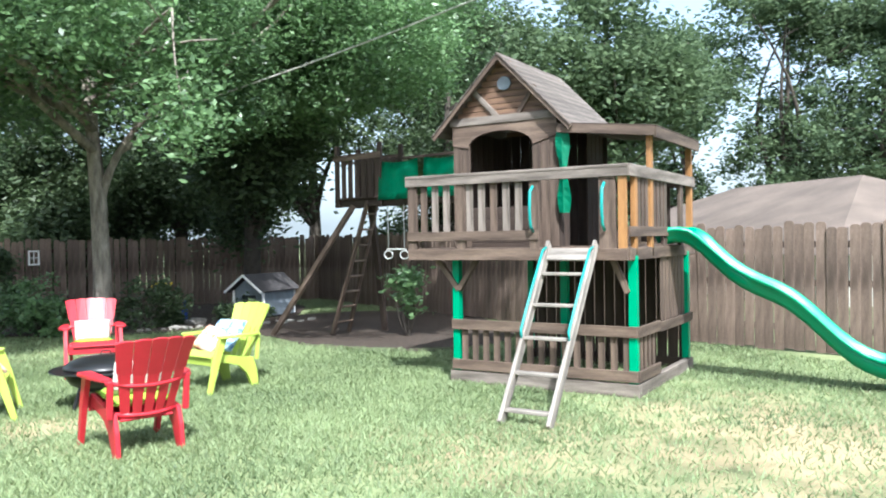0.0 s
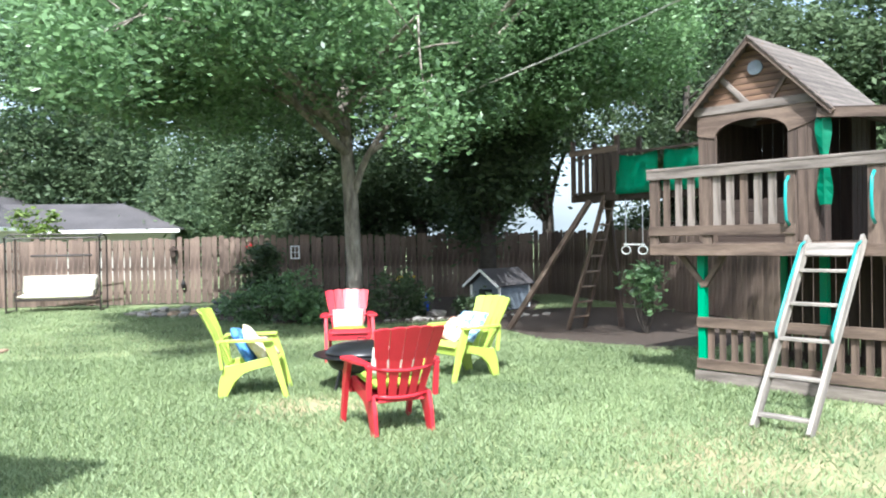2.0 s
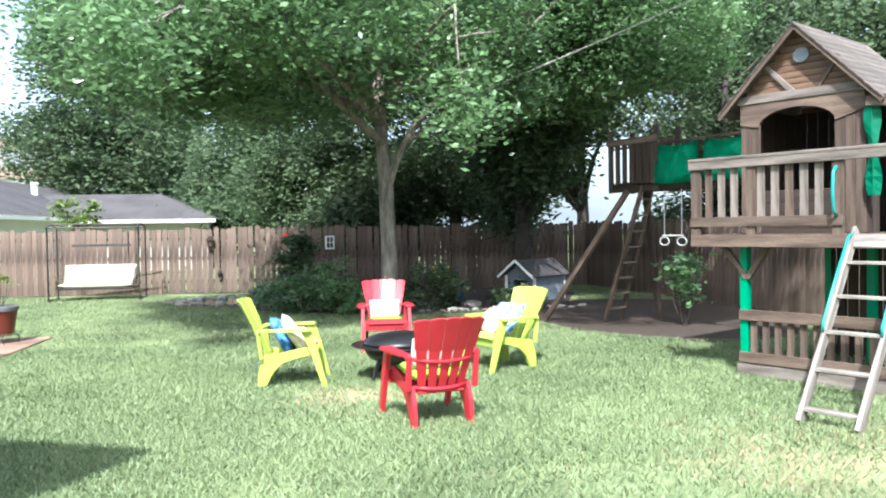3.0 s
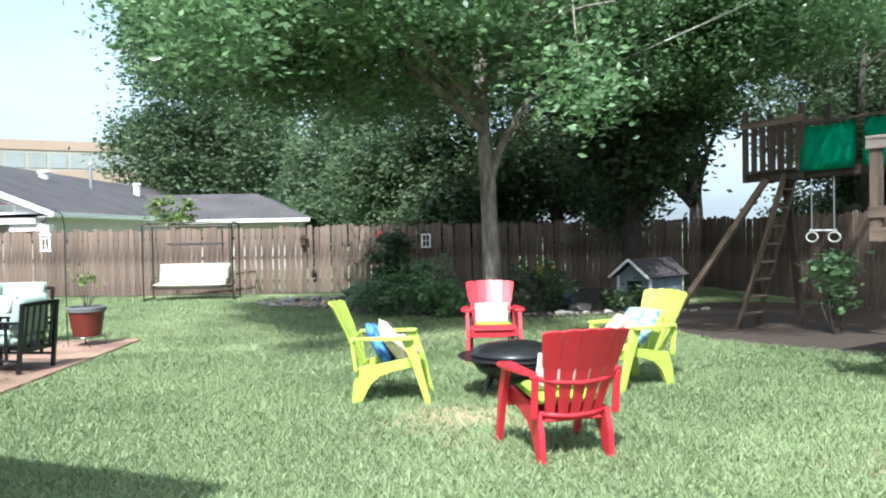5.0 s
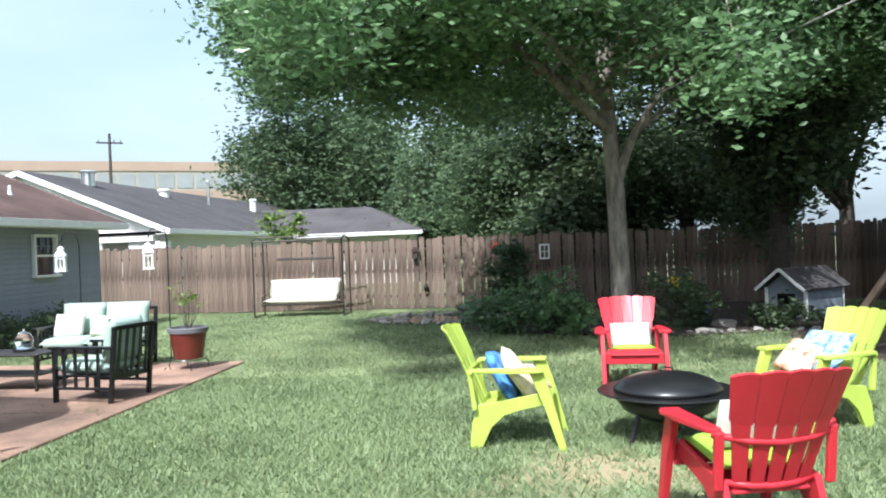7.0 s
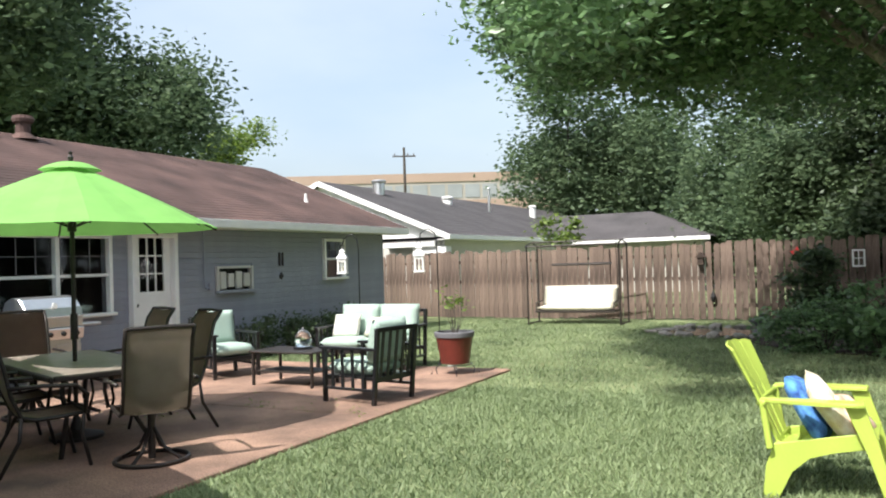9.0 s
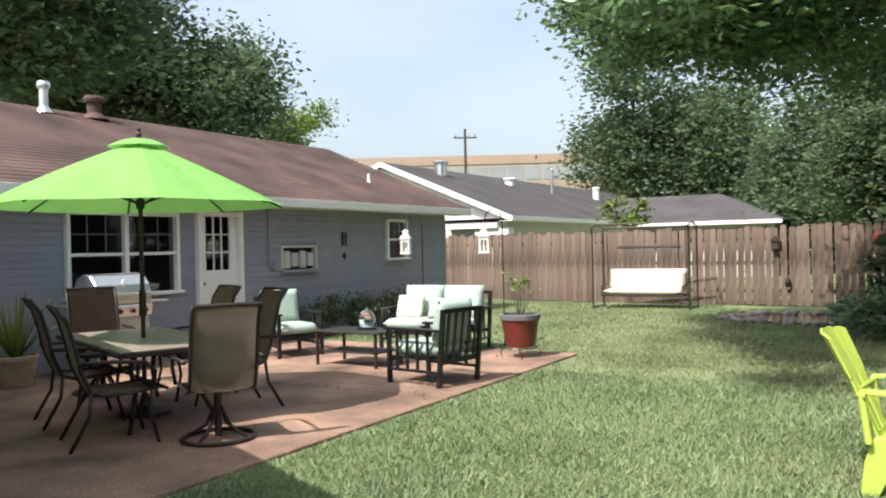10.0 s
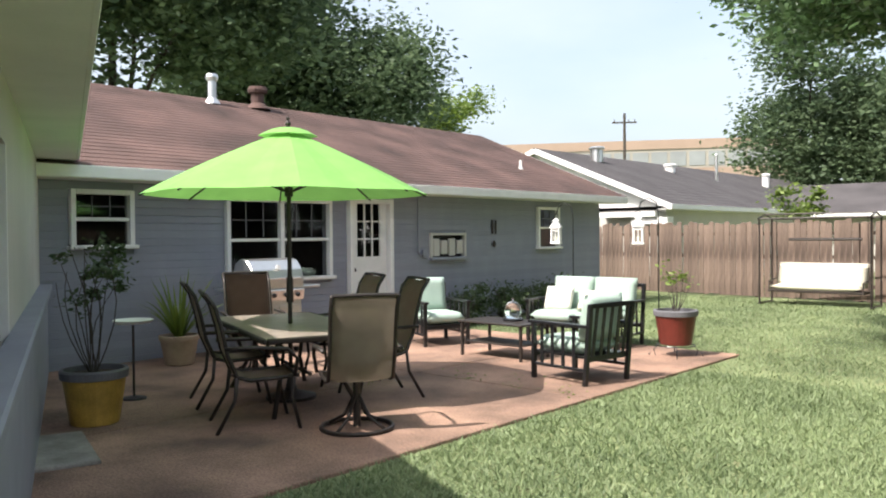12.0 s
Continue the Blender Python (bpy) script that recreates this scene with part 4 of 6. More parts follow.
rows_ = [[bm.verts.new((x, 1.55 + c * (1.0 + 0.5 * max(0, 1 - k / 3)), z + 0.04 + h * min(1, 0.55 + 0.8 * k / 4))) for c, h in cross] for k, (x, z) in enumerate(prof)]
for a, b in zip(rows_, rows_[1:]):
    for i in range(len(cross) - 1):
        bm.faces.new((a[i], a[i + 1], b[i + 1], b[i]))
bmesh.ops.recalc_face_normals(bm, faces=bm.faces)
bmesh.ops.solidify(bm, geom=bm.faces[:], thickness=0.02)
bmesh.ops.subdivide_edges(bm, edges=[e for e in bm.edges if abs(e.verts[0].co.x - e.verts[1].co.x) > 0.1], cuts=1, smooth=0.8)
part("chute", bm, "green", slide, smooth=True)
board("foot", (2.55, 1.37, 0.06), (2.55, 1.73, 0.06), 0.08, 0.12, "green", slide)

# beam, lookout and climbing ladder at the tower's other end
# most boards here carry the tree shade in their colour
climber = thing("climbing_frame", CLIMB, "dark wooden beam, shade put into its colour, with lookout box, ladder and green tarps", "climbing frame")
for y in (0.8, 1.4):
    board("beam", (-1.75, y, 2.27), (-5.1, y, 2.27), 0.13, 0.045, "wood_dark_and_shaded", climber, F)
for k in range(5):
    board("rung", (-3.2 - 0.25 * k, 0.8, 2.29), (-3.2 - 0.25 * k, 1.4, 2.29), 0.04, 0.04, "wood_dark_and_shaded", climber)
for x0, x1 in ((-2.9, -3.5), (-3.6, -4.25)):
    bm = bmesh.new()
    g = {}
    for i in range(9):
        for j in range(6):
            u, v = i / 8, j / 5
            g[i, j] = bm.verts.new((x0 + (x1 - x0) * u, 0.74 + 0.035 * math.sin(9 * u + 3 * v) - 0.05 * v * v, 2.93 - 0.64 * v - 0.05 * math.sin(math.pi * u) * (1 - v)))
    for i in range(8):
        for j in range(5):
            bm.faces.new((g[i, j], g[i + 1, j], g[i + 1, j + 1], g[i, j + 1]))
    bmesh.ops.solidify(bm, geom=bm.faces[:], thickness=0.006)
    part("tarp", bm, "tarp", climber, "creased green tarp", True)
board("tarp_pole", (-2.9, 0.76, 2.94), (-4.9, 0.76, 2.94), 0.04, 0.04, "wood_dark_and_shaded", climber)
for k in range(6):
    board("floor_board", (-4.3, 0.75 + 0.15 * k, 2.35), (-5.0, 0.75 + 0.15 * k, 2.35), 0.14, 0.025, "wood_dark_and_shaded", climber)
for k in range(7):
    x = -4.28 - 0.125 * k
    board("slat", (x, 0.72, 2.32), (x, 0.72, 3.05), 0.085, 0.02, "wood_dark_and_shaded", climber, F)
    board("slat", (x, 1.58, 2.32), (x, 1.58, 3.05), 0.085, 0.02, "wood_dark_and_shaded", climber, F)
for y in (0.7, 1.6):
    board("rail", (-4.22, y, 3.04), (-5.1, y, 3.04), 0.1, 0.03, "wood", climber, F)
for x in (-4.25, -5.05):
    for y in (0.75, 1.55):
        board("post", (x, y, 2.2), (x, y, 3.25), 0.07, 0.07, "wood_dark_and_shaded", climber, F)
board("prop", (-5.75, -0.45, 0), (-4.75, 0.75, 2.22), 0.085, 0.08, "wood", climber, F)
A0, A1, B0, B1 = Vector((-5.15, 0.65, 0)), Vector((-4.5, 0.8, 2.3)), Vector((-5.2, 1.35, 0)), Vector((-4.6, 1.35, 2.3))
board("ladder_rail", A0, A1, 0.1, 0.045, "wood", climber, S)
board("ladder_rail", B0, B1, 0.1, 0.045, "wood", climber, S)
for k in range(8):
    a = 0.1 + 0.115 * k
    board("rung", A0.lerp(A1, a), B0.lerp(B1, a), 0.09, 0.03, "wood", climber)
board("leg", (-4.9, 2.2, 0), (-4.8, 1.5, 2.25), 0.09, 0.09, "wood_dark_and_shaded", climber, F)

trapeze = thing("trapeze", CLIMB @ pose(-4.1, 1.0, 1.42), "white trapeze bar with two rings on chains", "trapeze")
for x in (-0.14, 0.14):
    part("chain", tube(bmesh.new(), [(x, 0, 0.06), (x, 0, 0.82)], 0.008, 6), "steel", trapeze)
    ring = [(x + 0.075 * math.cos(a), 0, -0.02 + 0.065 * math.sin(a) - 0.01) for a in (2 * math.pi * k / 14 for k in range(15))]
    part("ring", tube(bmesh.new(), ring, 0.011, 6, False), "white", trapeze, smooth=True)
part("bar", tube(bmesh.new(), [(-0.17, 0, 0.06), (0.17, 0, 0.06)], 0.014, 8), "white", trapeze)


# ---- garden chairs round the fire bowl ----
def adirondack(m, colour, label):
    """Moulded armchair, front towards -y."""
    c = thing("garden_chair", m @ BIG, label, "chair", "chairs round the fire bowl")
    tilt = radians(24)
    up, back = Vector((0, math.sin(tilt), math.cos(tilt))), Vector((0, math.cos(tilt), -math.sin(tilt)))
    foot = Vector((0, 0.24, 0.27))
    n, gap = 5, 0.012
    for k in range(n):
        b0, b1 = -0.22 + 0.44 * k / n, -0.22 + 0.44 * (k + 1) / n
        t0, t1 = -0.33 + 0.66 * k / n, -0.33 + 0.66 * (k + 1) / n
        out = []
        for u, x in ((0, b0 + gap), (0.60, 0.4 * b0 + 0.6 * t0 + gap), (0.62, 0.38 * b0 + 0.62 * t0 + 0.003), (1, t0 + 0.004)):
            out.append((x, u))
        tops = [(t0 + 0.004 + (t1 - t0 - 0.008) * q, 1 + 0.09 * (1 - ((t0 + (t1 - t0) * q) / 0.34) ** 2) + 0.015 * math.sin(math.pi * q)) for q in (0, 0.25, 0.5, 0.75, 1)]
        right_ = [(t1 - 0.004, 1), (0.62 * t1 + 0.38 * b1 - 0.003, 0.62), (0.4 * b1 + 0.6 * t1 - gap, 0.60), (b1 - gap, 0)]
        pts = out[:-1] + tops + right_[1:]
        bm = bmesh.new()
        lo, hi = [], []
        for x, u in pts:
            bow = back * (-0.07 * (1 - (x / 0.34) ** 2) + 0.035)
            p = foot + Vector((x, 0, 0)) + up * (u * 0.62) + bow * -1 + back * (0.05 * u * u)
            lo.append(bm.verts.new(p)), hi.append(bm.verts.new(p + back * 0.016))
        bm.faces.new(lo[::-1]), bm.faces.new(hi)
        for i in range(len(lo)):
            j = (i + 1) % len(lo)
            bm.faces.new((lo[i], lo[j], hi[j], hi[i]))
        part("back_slat", bm, colour, c)
    for u, w in ((0.06, 0.26), (0.46, 0.35)):
        p = [foot + up * (u * 0.62) + back * (0.055 + 0.05 * u * u) + Vector((x, 0, 0)) - back * (0.09 * (x / 0.34) ** 2) for x in (-w, -w / 2, 0, w / 2, w)]
        part("back_bar", tube(bmesh.new(), p, 0.017, 8), colour, c, smooth=True)
    for k in range(5):
        a = k / 4
        y, z = -0.27 + 0.50 * a, 0.375 - 0.11 * a - 0.025 * math.sin(math.pi * a)
        part("seat_slat", box(bmesh.new(), (0.50 - 0.06 * a, 0.115, 0.018), pose(0, y, z, -10 if k else 25), 0.005), colour, c)
    for s in (-1, 1):
        arm = [(s * 0.275, -0.25), (s * 0.385, -0.26), (s * 0.41, -0.21), (s * 0.40, 0.0), (s * 0.37, 0.30), (s * 0.33, 0.36), (s * 0.29, 0.33), (s * 0.285, 0.0)]
        bm = bmesh.new()
        slab(bm, arm if s > 0 else arm[::-1], pose(0, 0, 0.545), 0.024)
        bmesh.ops.bevel(bm, geom=bm.edges[:], offset=0.005, segments=1, affect="EDGES")
        part("armrest", bm, colour, c)
        leg = [(-0.43, 0.0), (-0.37, 0.0), (-0.26, 0.30), (-0.14, 0.545), (-0.255, 0.545), (-0.325, 0.36)]
        side_m = Matrix(((0, 0, 1, s * 0.33 - 0.02), (1, 0, 0, 0), (0, 1, 0, 0), (0, 0, 0, 1)))
        bm = slab(bmesh.new(), leg, side_m, 0.045)
        bmesh.ops.bevel(bm, geom=bm.edges[:], offset=0.006, segments=1, affect="EDGES")
        part("front_leg", bm, colour, c)
        rear = [(-0.27, 0.40), (-0.27, 0.31), (-0.05, 0.275), (0.08, 0.245), (0.19, 0.16), (0.27, 0.0), (0.37, 0.0), (0.345, 0.18), (0.29, 0.31), (0.10, 0.335)]
        side_m = Matrix(((0, 0, 1, s * 0.265 - 0.02), (1, 0, 0, 0), (0, 1, 0, 0), (0, 0, 0, 1)))
        bm = slab(bmesh.new(), rear, side_m, 0.04)
        bmesh.ops.bevel(bm, geom=bm.edges[:], offset=0.006, segments=1, affect="EDGES")
        part("rear_leg", bm, colour, c)
        part("arm_bracket", box(bmesh.new(), (0.05, 0.04, 0.28), pose(s * 0.315, 0.33, 0.42, -8), 0.008), colour, c)
    part("apron", box(bmesh.new(), (0.60, 0.025, 0.11), pose(0, -0.28, 0.32), 0.006), colour, c)
    return c


def facing(x, y, dx, dy):
    """A pose whose -y axis points along (dx, dy)."""
    return pose(x, y, 0, 0, 0, math.degrees(math.atan2(dy, dx)) + 90)


BIG = Matrix.Diagonal((0.99, 0.96, 1.13, 1))


CHAIRS = {
    "near": facing(3.80, 7.68, -0.26, 1),
    "far": facing(3.68, 12.0, -0.02, -1),
    "west": facing(2.48, 9.68, 1, -0.05),
    "east": facing(4.95, 10.1, -0.86, -0.42),
}
adirondack(CHAIRS["near"], "red", "red plastic garden armchair with slatted fan back")
adirondack(CHAIRS["far"], "red", "red plastic garden armchair holding a white pillow")
adirondack(CHAIRS["west"], "lime", "lime green plastic garden armchair with patterned pillows")
adirondack(CHAIRS["east"], "lime", "lime green plastic garden armchair with striped towel pillow")


def pillow(m, size, material, label, name="pillow"):
    return tagged(part(name, pad(bmesh.new(), size, Matrix(), 0.35, 8), material, None, "", True, m), label, "pillow")


pillow(CHAIRS["far"] @ BIG @ pose(0, -0.02, 0.385, -8), (0.48, 0.46, 0.07), "green_cloth", "green seat cushion on the red chair", "seat_cushion")
pillow(CHAIRS["far"] @ BIG @ pose(0.0, 0.08, 0.50, 62), (0.44, 0.27, 0.11), "white_cloth", "white pillow on the red chair")
pillow(CHAIRS["near"] @ BIG @ pose(0, -0.02, 0.385, -8), (0.50, 0.48, 0.08), "green_cloth", "green seat cushion on the red chair", "seat_cushion")
pillow(CHAIRS["near"] @ BIG @ pose(0.0, 0.12, 0.54, 68), (0.44, 0.28, 0.11), "white_cloth", "white pillow leaning in the red chair")
pillow(CHAIRS["west"] @ BIG @ pose(0.02, 0.10, 0.47, 62, 6, 0), (0.44, 0.42, 0.12), "royal_cloth", "blue patterned pillow on the lime chair")
pillow(CHAIRS["west"] @ BIG @ pose(-0.03, -0.04, 0.485, 55, -10, 8), (0.44, 0.42, 0.13), "floral", "cream and yellow flowered pillow on the lime chair")
pillow(CHAIRS["west"] @ BIG @ pose(0.0, -0.17, 0.45, 48, 8, -6), (0.34, 0.30, 0.10), "coral_cloth", "coral patterned small pillow on the lime chair")
pillow(CHAIRS["east"] @ BIG @ pose(0.0, 0.10, 0.54, 52, 0, 0), (0.48, 0.40, 0.13), "blue_cloth", "blue and white striped pillow on the lime chair")
pillow(CHAIRS["east"] @ BIG @ pose(-0.10, -0.06, 0.50, 48, 12, 0), (0.34, 0.32, 0.11), "coral_cloth", "coral flowered pillow on the lime chair")

pit = thing("fire_bowl", pose(3.70, 9.72, 0), "black metal fire bowl with domed lid", "fire pit")
part("bowl", turned(bmesh.new(), [(0.0, 0.17), (0.18, 0.18), (0.34, 0.26), (0.42, 0.37), (0.43, 0.37), (0.36, 0.25), (0.2, 0.165), (0.0, 0.155)], 40), "black", pit, smooth=True)
part("rim", turned(bmesh.new(), [(0.40, 0.375), (0.55, 0.385), (0.56, 0.392), (0.55, 0.40), (0.40, 0.395), (0.40, 0.375)], 40), "black", pit)
lid_ob = part("lid", turned(bmesh.new(), [(0.43, 0.402), (0.42, 0.43), (0.36, 0.475), (0.25, 0.515), (0.12, 0.535), (0.0, 0.54)], 40), "black", pit, "black domed lid", True)
part("lid_handle", tube(bmesh.new(), [(-0.05, 0, 0.535), (-0.045, 0, 0.575), (0.045, 0, 0.575), (0.05, 0, 0.535)], 0.008, 8), "black", lid_ob)
for k in range(4):
    a = 0.6 + k * math.pi / 2
    part("leg", tube(bmesh.new(), [(0.30 * math.cos(a), 0.30 * math.sin(a), 0.26), (0.40 * math.cos(a), 0.40 * math.sin(a), 0.0)], [0.022, 0.018], 8), "black", pit)


# ---- bench swing ----
swing = thing("bench_swing", pose(-3.15, 22.5, 0), "dark metal porch swing frame with white cushioned bench", "swing")
for x in (-1.12, 1.12):
    for y in (-0.35, 0.40):
        part("post", tube(bmesh.new(), [(x, y, 0), (x, y, 1.88)], 0.022, 8), "dark_metal", swing)
    part("foot_bar", tube(bmesh.new(), [(x, -0.4, 0.03), (x, 0.45, 0.03)], 0.022, 8), "dark_metal", swing)
    part("top_bar", tube(bmesh.new(), [(x, -0.42, 1.88), (x, 0.0, 1.98), (x, 0.45, 1.88)], 0.018, 8), "dark_metal", swing)
for y, z in ((-0.35, 1.88), (0.40, 1.88), (0.0, 1.98)):
    part("cross_bar", tube(bmesh.new(), [(-1.12, y, z), (1.12, y, z)], 0.016, 8), "dark_metal", swing)
part("back_bar", tube(bmesh.new(), [(-0.75, 0.42, 1.42), (0.75, 0.42, 1.42)], 0.03, 8), "dark_metal", swing)
for x in (-0.93, 0.93):
    part("hanger", tube(bmesh.new(), [(x, 0.25, 0.33), (x, 0.15, 1.95)], 0.008, 6), "dark_metal", swing)
bench = part("seat_frame", box(bmesh.new(), (1.94, 0.58, 0.05), pose(0, 0, 0.31), 0.01), "dark_metal", swing)
for x in (-0.86, 0.86):
    part("armrest", tube(bmesh.new(), [(x * 1.1, -0.25, 0.31), (x * 1.1, -0.25, 0.52), (x * 1.1, 0.25, 0.56)], 0.016, 8), "dark_metal", swing)
part("seat_cushion", pad(bmesh.new(), (1.84, 0.57, 0.15), pose(0, -0.02, 0.405), 0.2, 10), "cream", swing, "off-white seat cushion", True)
part("back_cushion", pad(bmesh.new(), (1.84, 0.54, 0.14), pose(0, 0.26, 0.65, 72), 0.2, 10), "cream", swing, "off-white back cushion", True)


# ---- patio dining set ----
TX, TY = -3.86, 9.1
table = thing("dining_table", pose(TX, TY, 0.03, 0, 0, -21) @ Matrix.Diagonal((1.22, 0.98, 1, 1)), "brown patio dining table with speckled top", "table")
part("tabletop", box(bmesh.new(), (1.70, 1.05, 0.03), pose(0, 0, 0.70), 0.012), "tabletop", table)
part("table_rim", box(box(box(box(bmesh.new(), (1.74, 0.035, 0.05), pose(0, 0.53, 0.69), 0.01), (1.74, 0.035, 0.05), pose(0, -0.53, 0.69), 0.01), (0.035, 1.02, 0.05), pose(0.855, 0, 0.69), 0.01), (0.035, 1.02, 0.05), pose(-0.855, 0, 0.69), 0.01), "dark_metal", table)
for x in (-1, 1):
    for y in (-1, 1):
        part("leg", tube(bmesh.new(), [(x * 0.55, y * 0.30, 0.68), (x * 0.62, y * 0.36, 0.55), (x * 0.50, y * 0.28, 0.30), (x * 0.68, y * 0.40, 0.0)], 0.022, 8), "dark_metal", table, smooth=True)
part("stretcher", tube(bmesh.new(), [(-0.5, 0, 0.32), (0.5, 0, 0.32)], 0.016, 8), "dark_metal", table)


def dining_chair(m, swivel, label):
    """High-backed sling chair, front towards -y."""
    c = thing("dining_chair", m, label, "chair", "chairs round the dining table")
    seat_y, w = [(-0.27, 0.42), (-0.1, 0.405), (0.1, 0.40), (0.2, 0.43)], 0.25
    backp = [(0.2, 0.43), (0.27, 0.60), (0.31, 0.80), (0.36, 0.98), (0.43, 1.08)]
    for name, pts in (("sling_seat", seat_y), ("sling_back", backp)):
        bm = bmesh.new()
        rows2 = [[bm.verts.new((x, y, z - 0.015 * (1 - (x / w) ** 2))) for x in (-w, -w / 2, 0, w / 2, w)] for y, z in pts]
        for a, b in zip(rows2, rows2[1:]):
            for i in range(4):
                bm.faces.new((a[i], a[i + 1], b[i + 1], b[i]))
        bmesh.ops.solidify(bm, geom=bm.faces[:], thickness=0.006)
        part(name, bm, "sling", c, "brown woven sling", True)
    for s in (-1, 1):
        part("side_frame", tube(bmesh.new(), [(s * w, y, z) for y, z in seat_y + backp[1:]], 0.016, 8), "dark_metal", c, smooth=True)
        part("armrest", tube(bmesh.new(), [(s * 0.30, 0.30, 0.66), (s * 0.31, 0.05, 0.66), (s * 0.31, -0.18, 0.64), (s * 0.30, -0.26, 0.56), (s * 0.28, -0.24, 0.42)], 0.016, 8), "dark_metal", c, smooth=True)
        if not swivel:
            part("front_leg", tube(bmesh.new(), [(s * 0.26, -0.24, 0.42), (s * 0.27, -0.22, 0.25), (s * 0.28, -0.28, 0.0)], 0.015, 8), "dark_metal", c, smooth=True)
            part("rear_leg", tube(bmesh.new(), [(s * 0.25, 0.20, 0.44), (s * 0.26, 0.22, 0.25), (s * 0.27, 0.36, 0.0)], 0.015, 8), "dark_metal", c, smooth=True)
    part("top_bar", tube(bmesh.new(), [(-w, 0.43, 1.08), (0, 0.445, 1.085), (w, 0.43, 1.08)], 0.015, 8), "dark_metal", c)
    part("front_bar", tube(bmesh.new(), [(-w, -0.27, 0.415), (w, -0.27, 0.415)], 0.015, 8), "dark_metal", c)
    if swivel:
        part("swivel_post", tube(bmesh.new(), [(0, 0, 0.02), (0, 0, 0.40)], 0.03, 12), "dark_metal", c)
        ringp = [(0.28 * math.cos(a), 0.28 * math.sin(a), 0.018) for a in (2 * math.pi * k / 28 for k in range(29))]
        part("base_ring", tube(bmesh.new(), ringp, 0.018, 8, False), "dark_metal", c, smooth=True)
        for k in range(4):
            a = math.pi / 4 + k * math.pi / 2
            part("base_spoke", tube(bmesh.new(), [(0.27 * math.cos(a), 0.27 * math.sin(a), 0.02), (0.12 * math.cos(a), 0.12 * math.sin(a), 0.10), (0, 0, 0.30)], 0.014, 8), "dark_metal", c, smooth=True)
    return c


TALL = pose(0, 0, 0.03) @ Matrix.Diagonal((1.02, 1.02, 1.02, 1))
side_chair = dining_chair(facing(-3.2, 8.27, 0.45, 0.9) @ TALL, False, "dark metal sling dining chair at the table")
copy_thing(side_chair, facing(-4.18, 8.68, 0.42, 0.9) @ TALL)
copy_thing(side_chair, facing(-3.3, 9.70, -0.4, -0.92) @ TALL)
copy_thing(side_chair, facing(-4.25, 10.02, -0.34, -0.94) @ TALL)
tagged(dining_chair(facing(-2.45, 8.68, -1, 0.62) @ TALL, True, "sling swivel dining chair on a round base"), group="chairs round the dining table")
copy_thing(bpy.data.objects["dining_chair.004"], facing(-5.27, 9.68, 0.93, -0.36) @ TALL)

umb = thing("patio_umbrella", pose(TX, TY, 0.03), "open lime green market umbrella on a dark pole", "umbrella")
part("pole", tube(bmesh.new(), [(0, 0, 0.02), (0, 0, 2.62)], 0.021, 12), "dark_metal", umb)
part("crank", tube(bmesh.new(), [(0, 0, 0.92), (0, 0, 1.16)], [0.035, 0.032], 12), "dark_metal", umb)
part("finial", turned(bmesh.new(), [(0.02, 2.61), (0.03, 2.63), (0.015, 2.66), (0.02, 2.68), (0.0, 2.70)], 12), "dark_metal", umb)
part("base", turned(bmesh.new(), [(0.24, 0), (0.24, 0.03), (0.06, 0.08), (0.03, 0.2), (0.0, 0.2)], 24), "dark_metal", umb)
RAD, ZE, ZT = 1.36, 1.95, 2.54
spin = radians(12)
for name, r0, r1, z0, z1 in (("canopy", 0.14, RAD, ZT - 0.02, ZE), ("vent", 0.03, 0.28, ZT + 0.05, ZT - 0.03)):
    bm = bmesh.new()
    rings = []
    for i in range(7):
        u = i / 6
        ring = []
        for k in range(32):
            a = spin + 2 * math.pi * k / 32
            phase = abs(((k % 4) / 4) * 2 - 1)
            pull = 1 - (0.055 * (1 - phase) * (0.4 + 0.6 * u))
            r = (r0 + (r1 - r0) * u) * pull
            sag = 0.035 * (1 - phase) * math.sin(math.pi * u * 0.9) + 0.05 * math.sin(math.pi * u)
            ring.append(bm.verts.new((r * math.cos(a), r * math.sin(a), z0 + (z1 - z0) * u + (0.05 * math.sin(math.pi * u) - sag * 0.6 if name == "canopy" else 0.02 * math.sin(math.pi * u)))))
        rings.append(ring)
    for a, b in zip(rings, rings[1:]):
        for k in range(32):
            bm.faces.new((a[k], a[(k + 1) % 32], b[(k + 1) % 32], b[k]))
    canopy_ob = part(name, bm, "lime_cloth", umb if name == "canopy" else canopy_ob, smooth=False)
for k in range(8):
    a = spin + 2 * math.pi * k / 8
    d = Vector((math.cos(a), math.sin(a), 0))
    rib_ob = part("rib", tube(bmesh.new(), [d * 0.05 + Vector((0, 0, ZT - 0.03)), d * 0.7 + Vector((0, 0, 2.265)), d * (RAD - 0.01) + Vector((0, 0, ZE - 0.012))], 0.009, 6), "dark_metal", umb)
    part("strut", tube(bmesh.new(), [d * 0.04 + Vector((0, 0, 1.98)), d * 0.68 + Vector((0, 0, 2.25))], 0.008, 6), "dark_metal", rib_ob)
part("hub", tube(bmesh.new(), [(0, 0, 1.93), (0, 0, 2.02)], 0.04, 12), "dark_metal", umb)


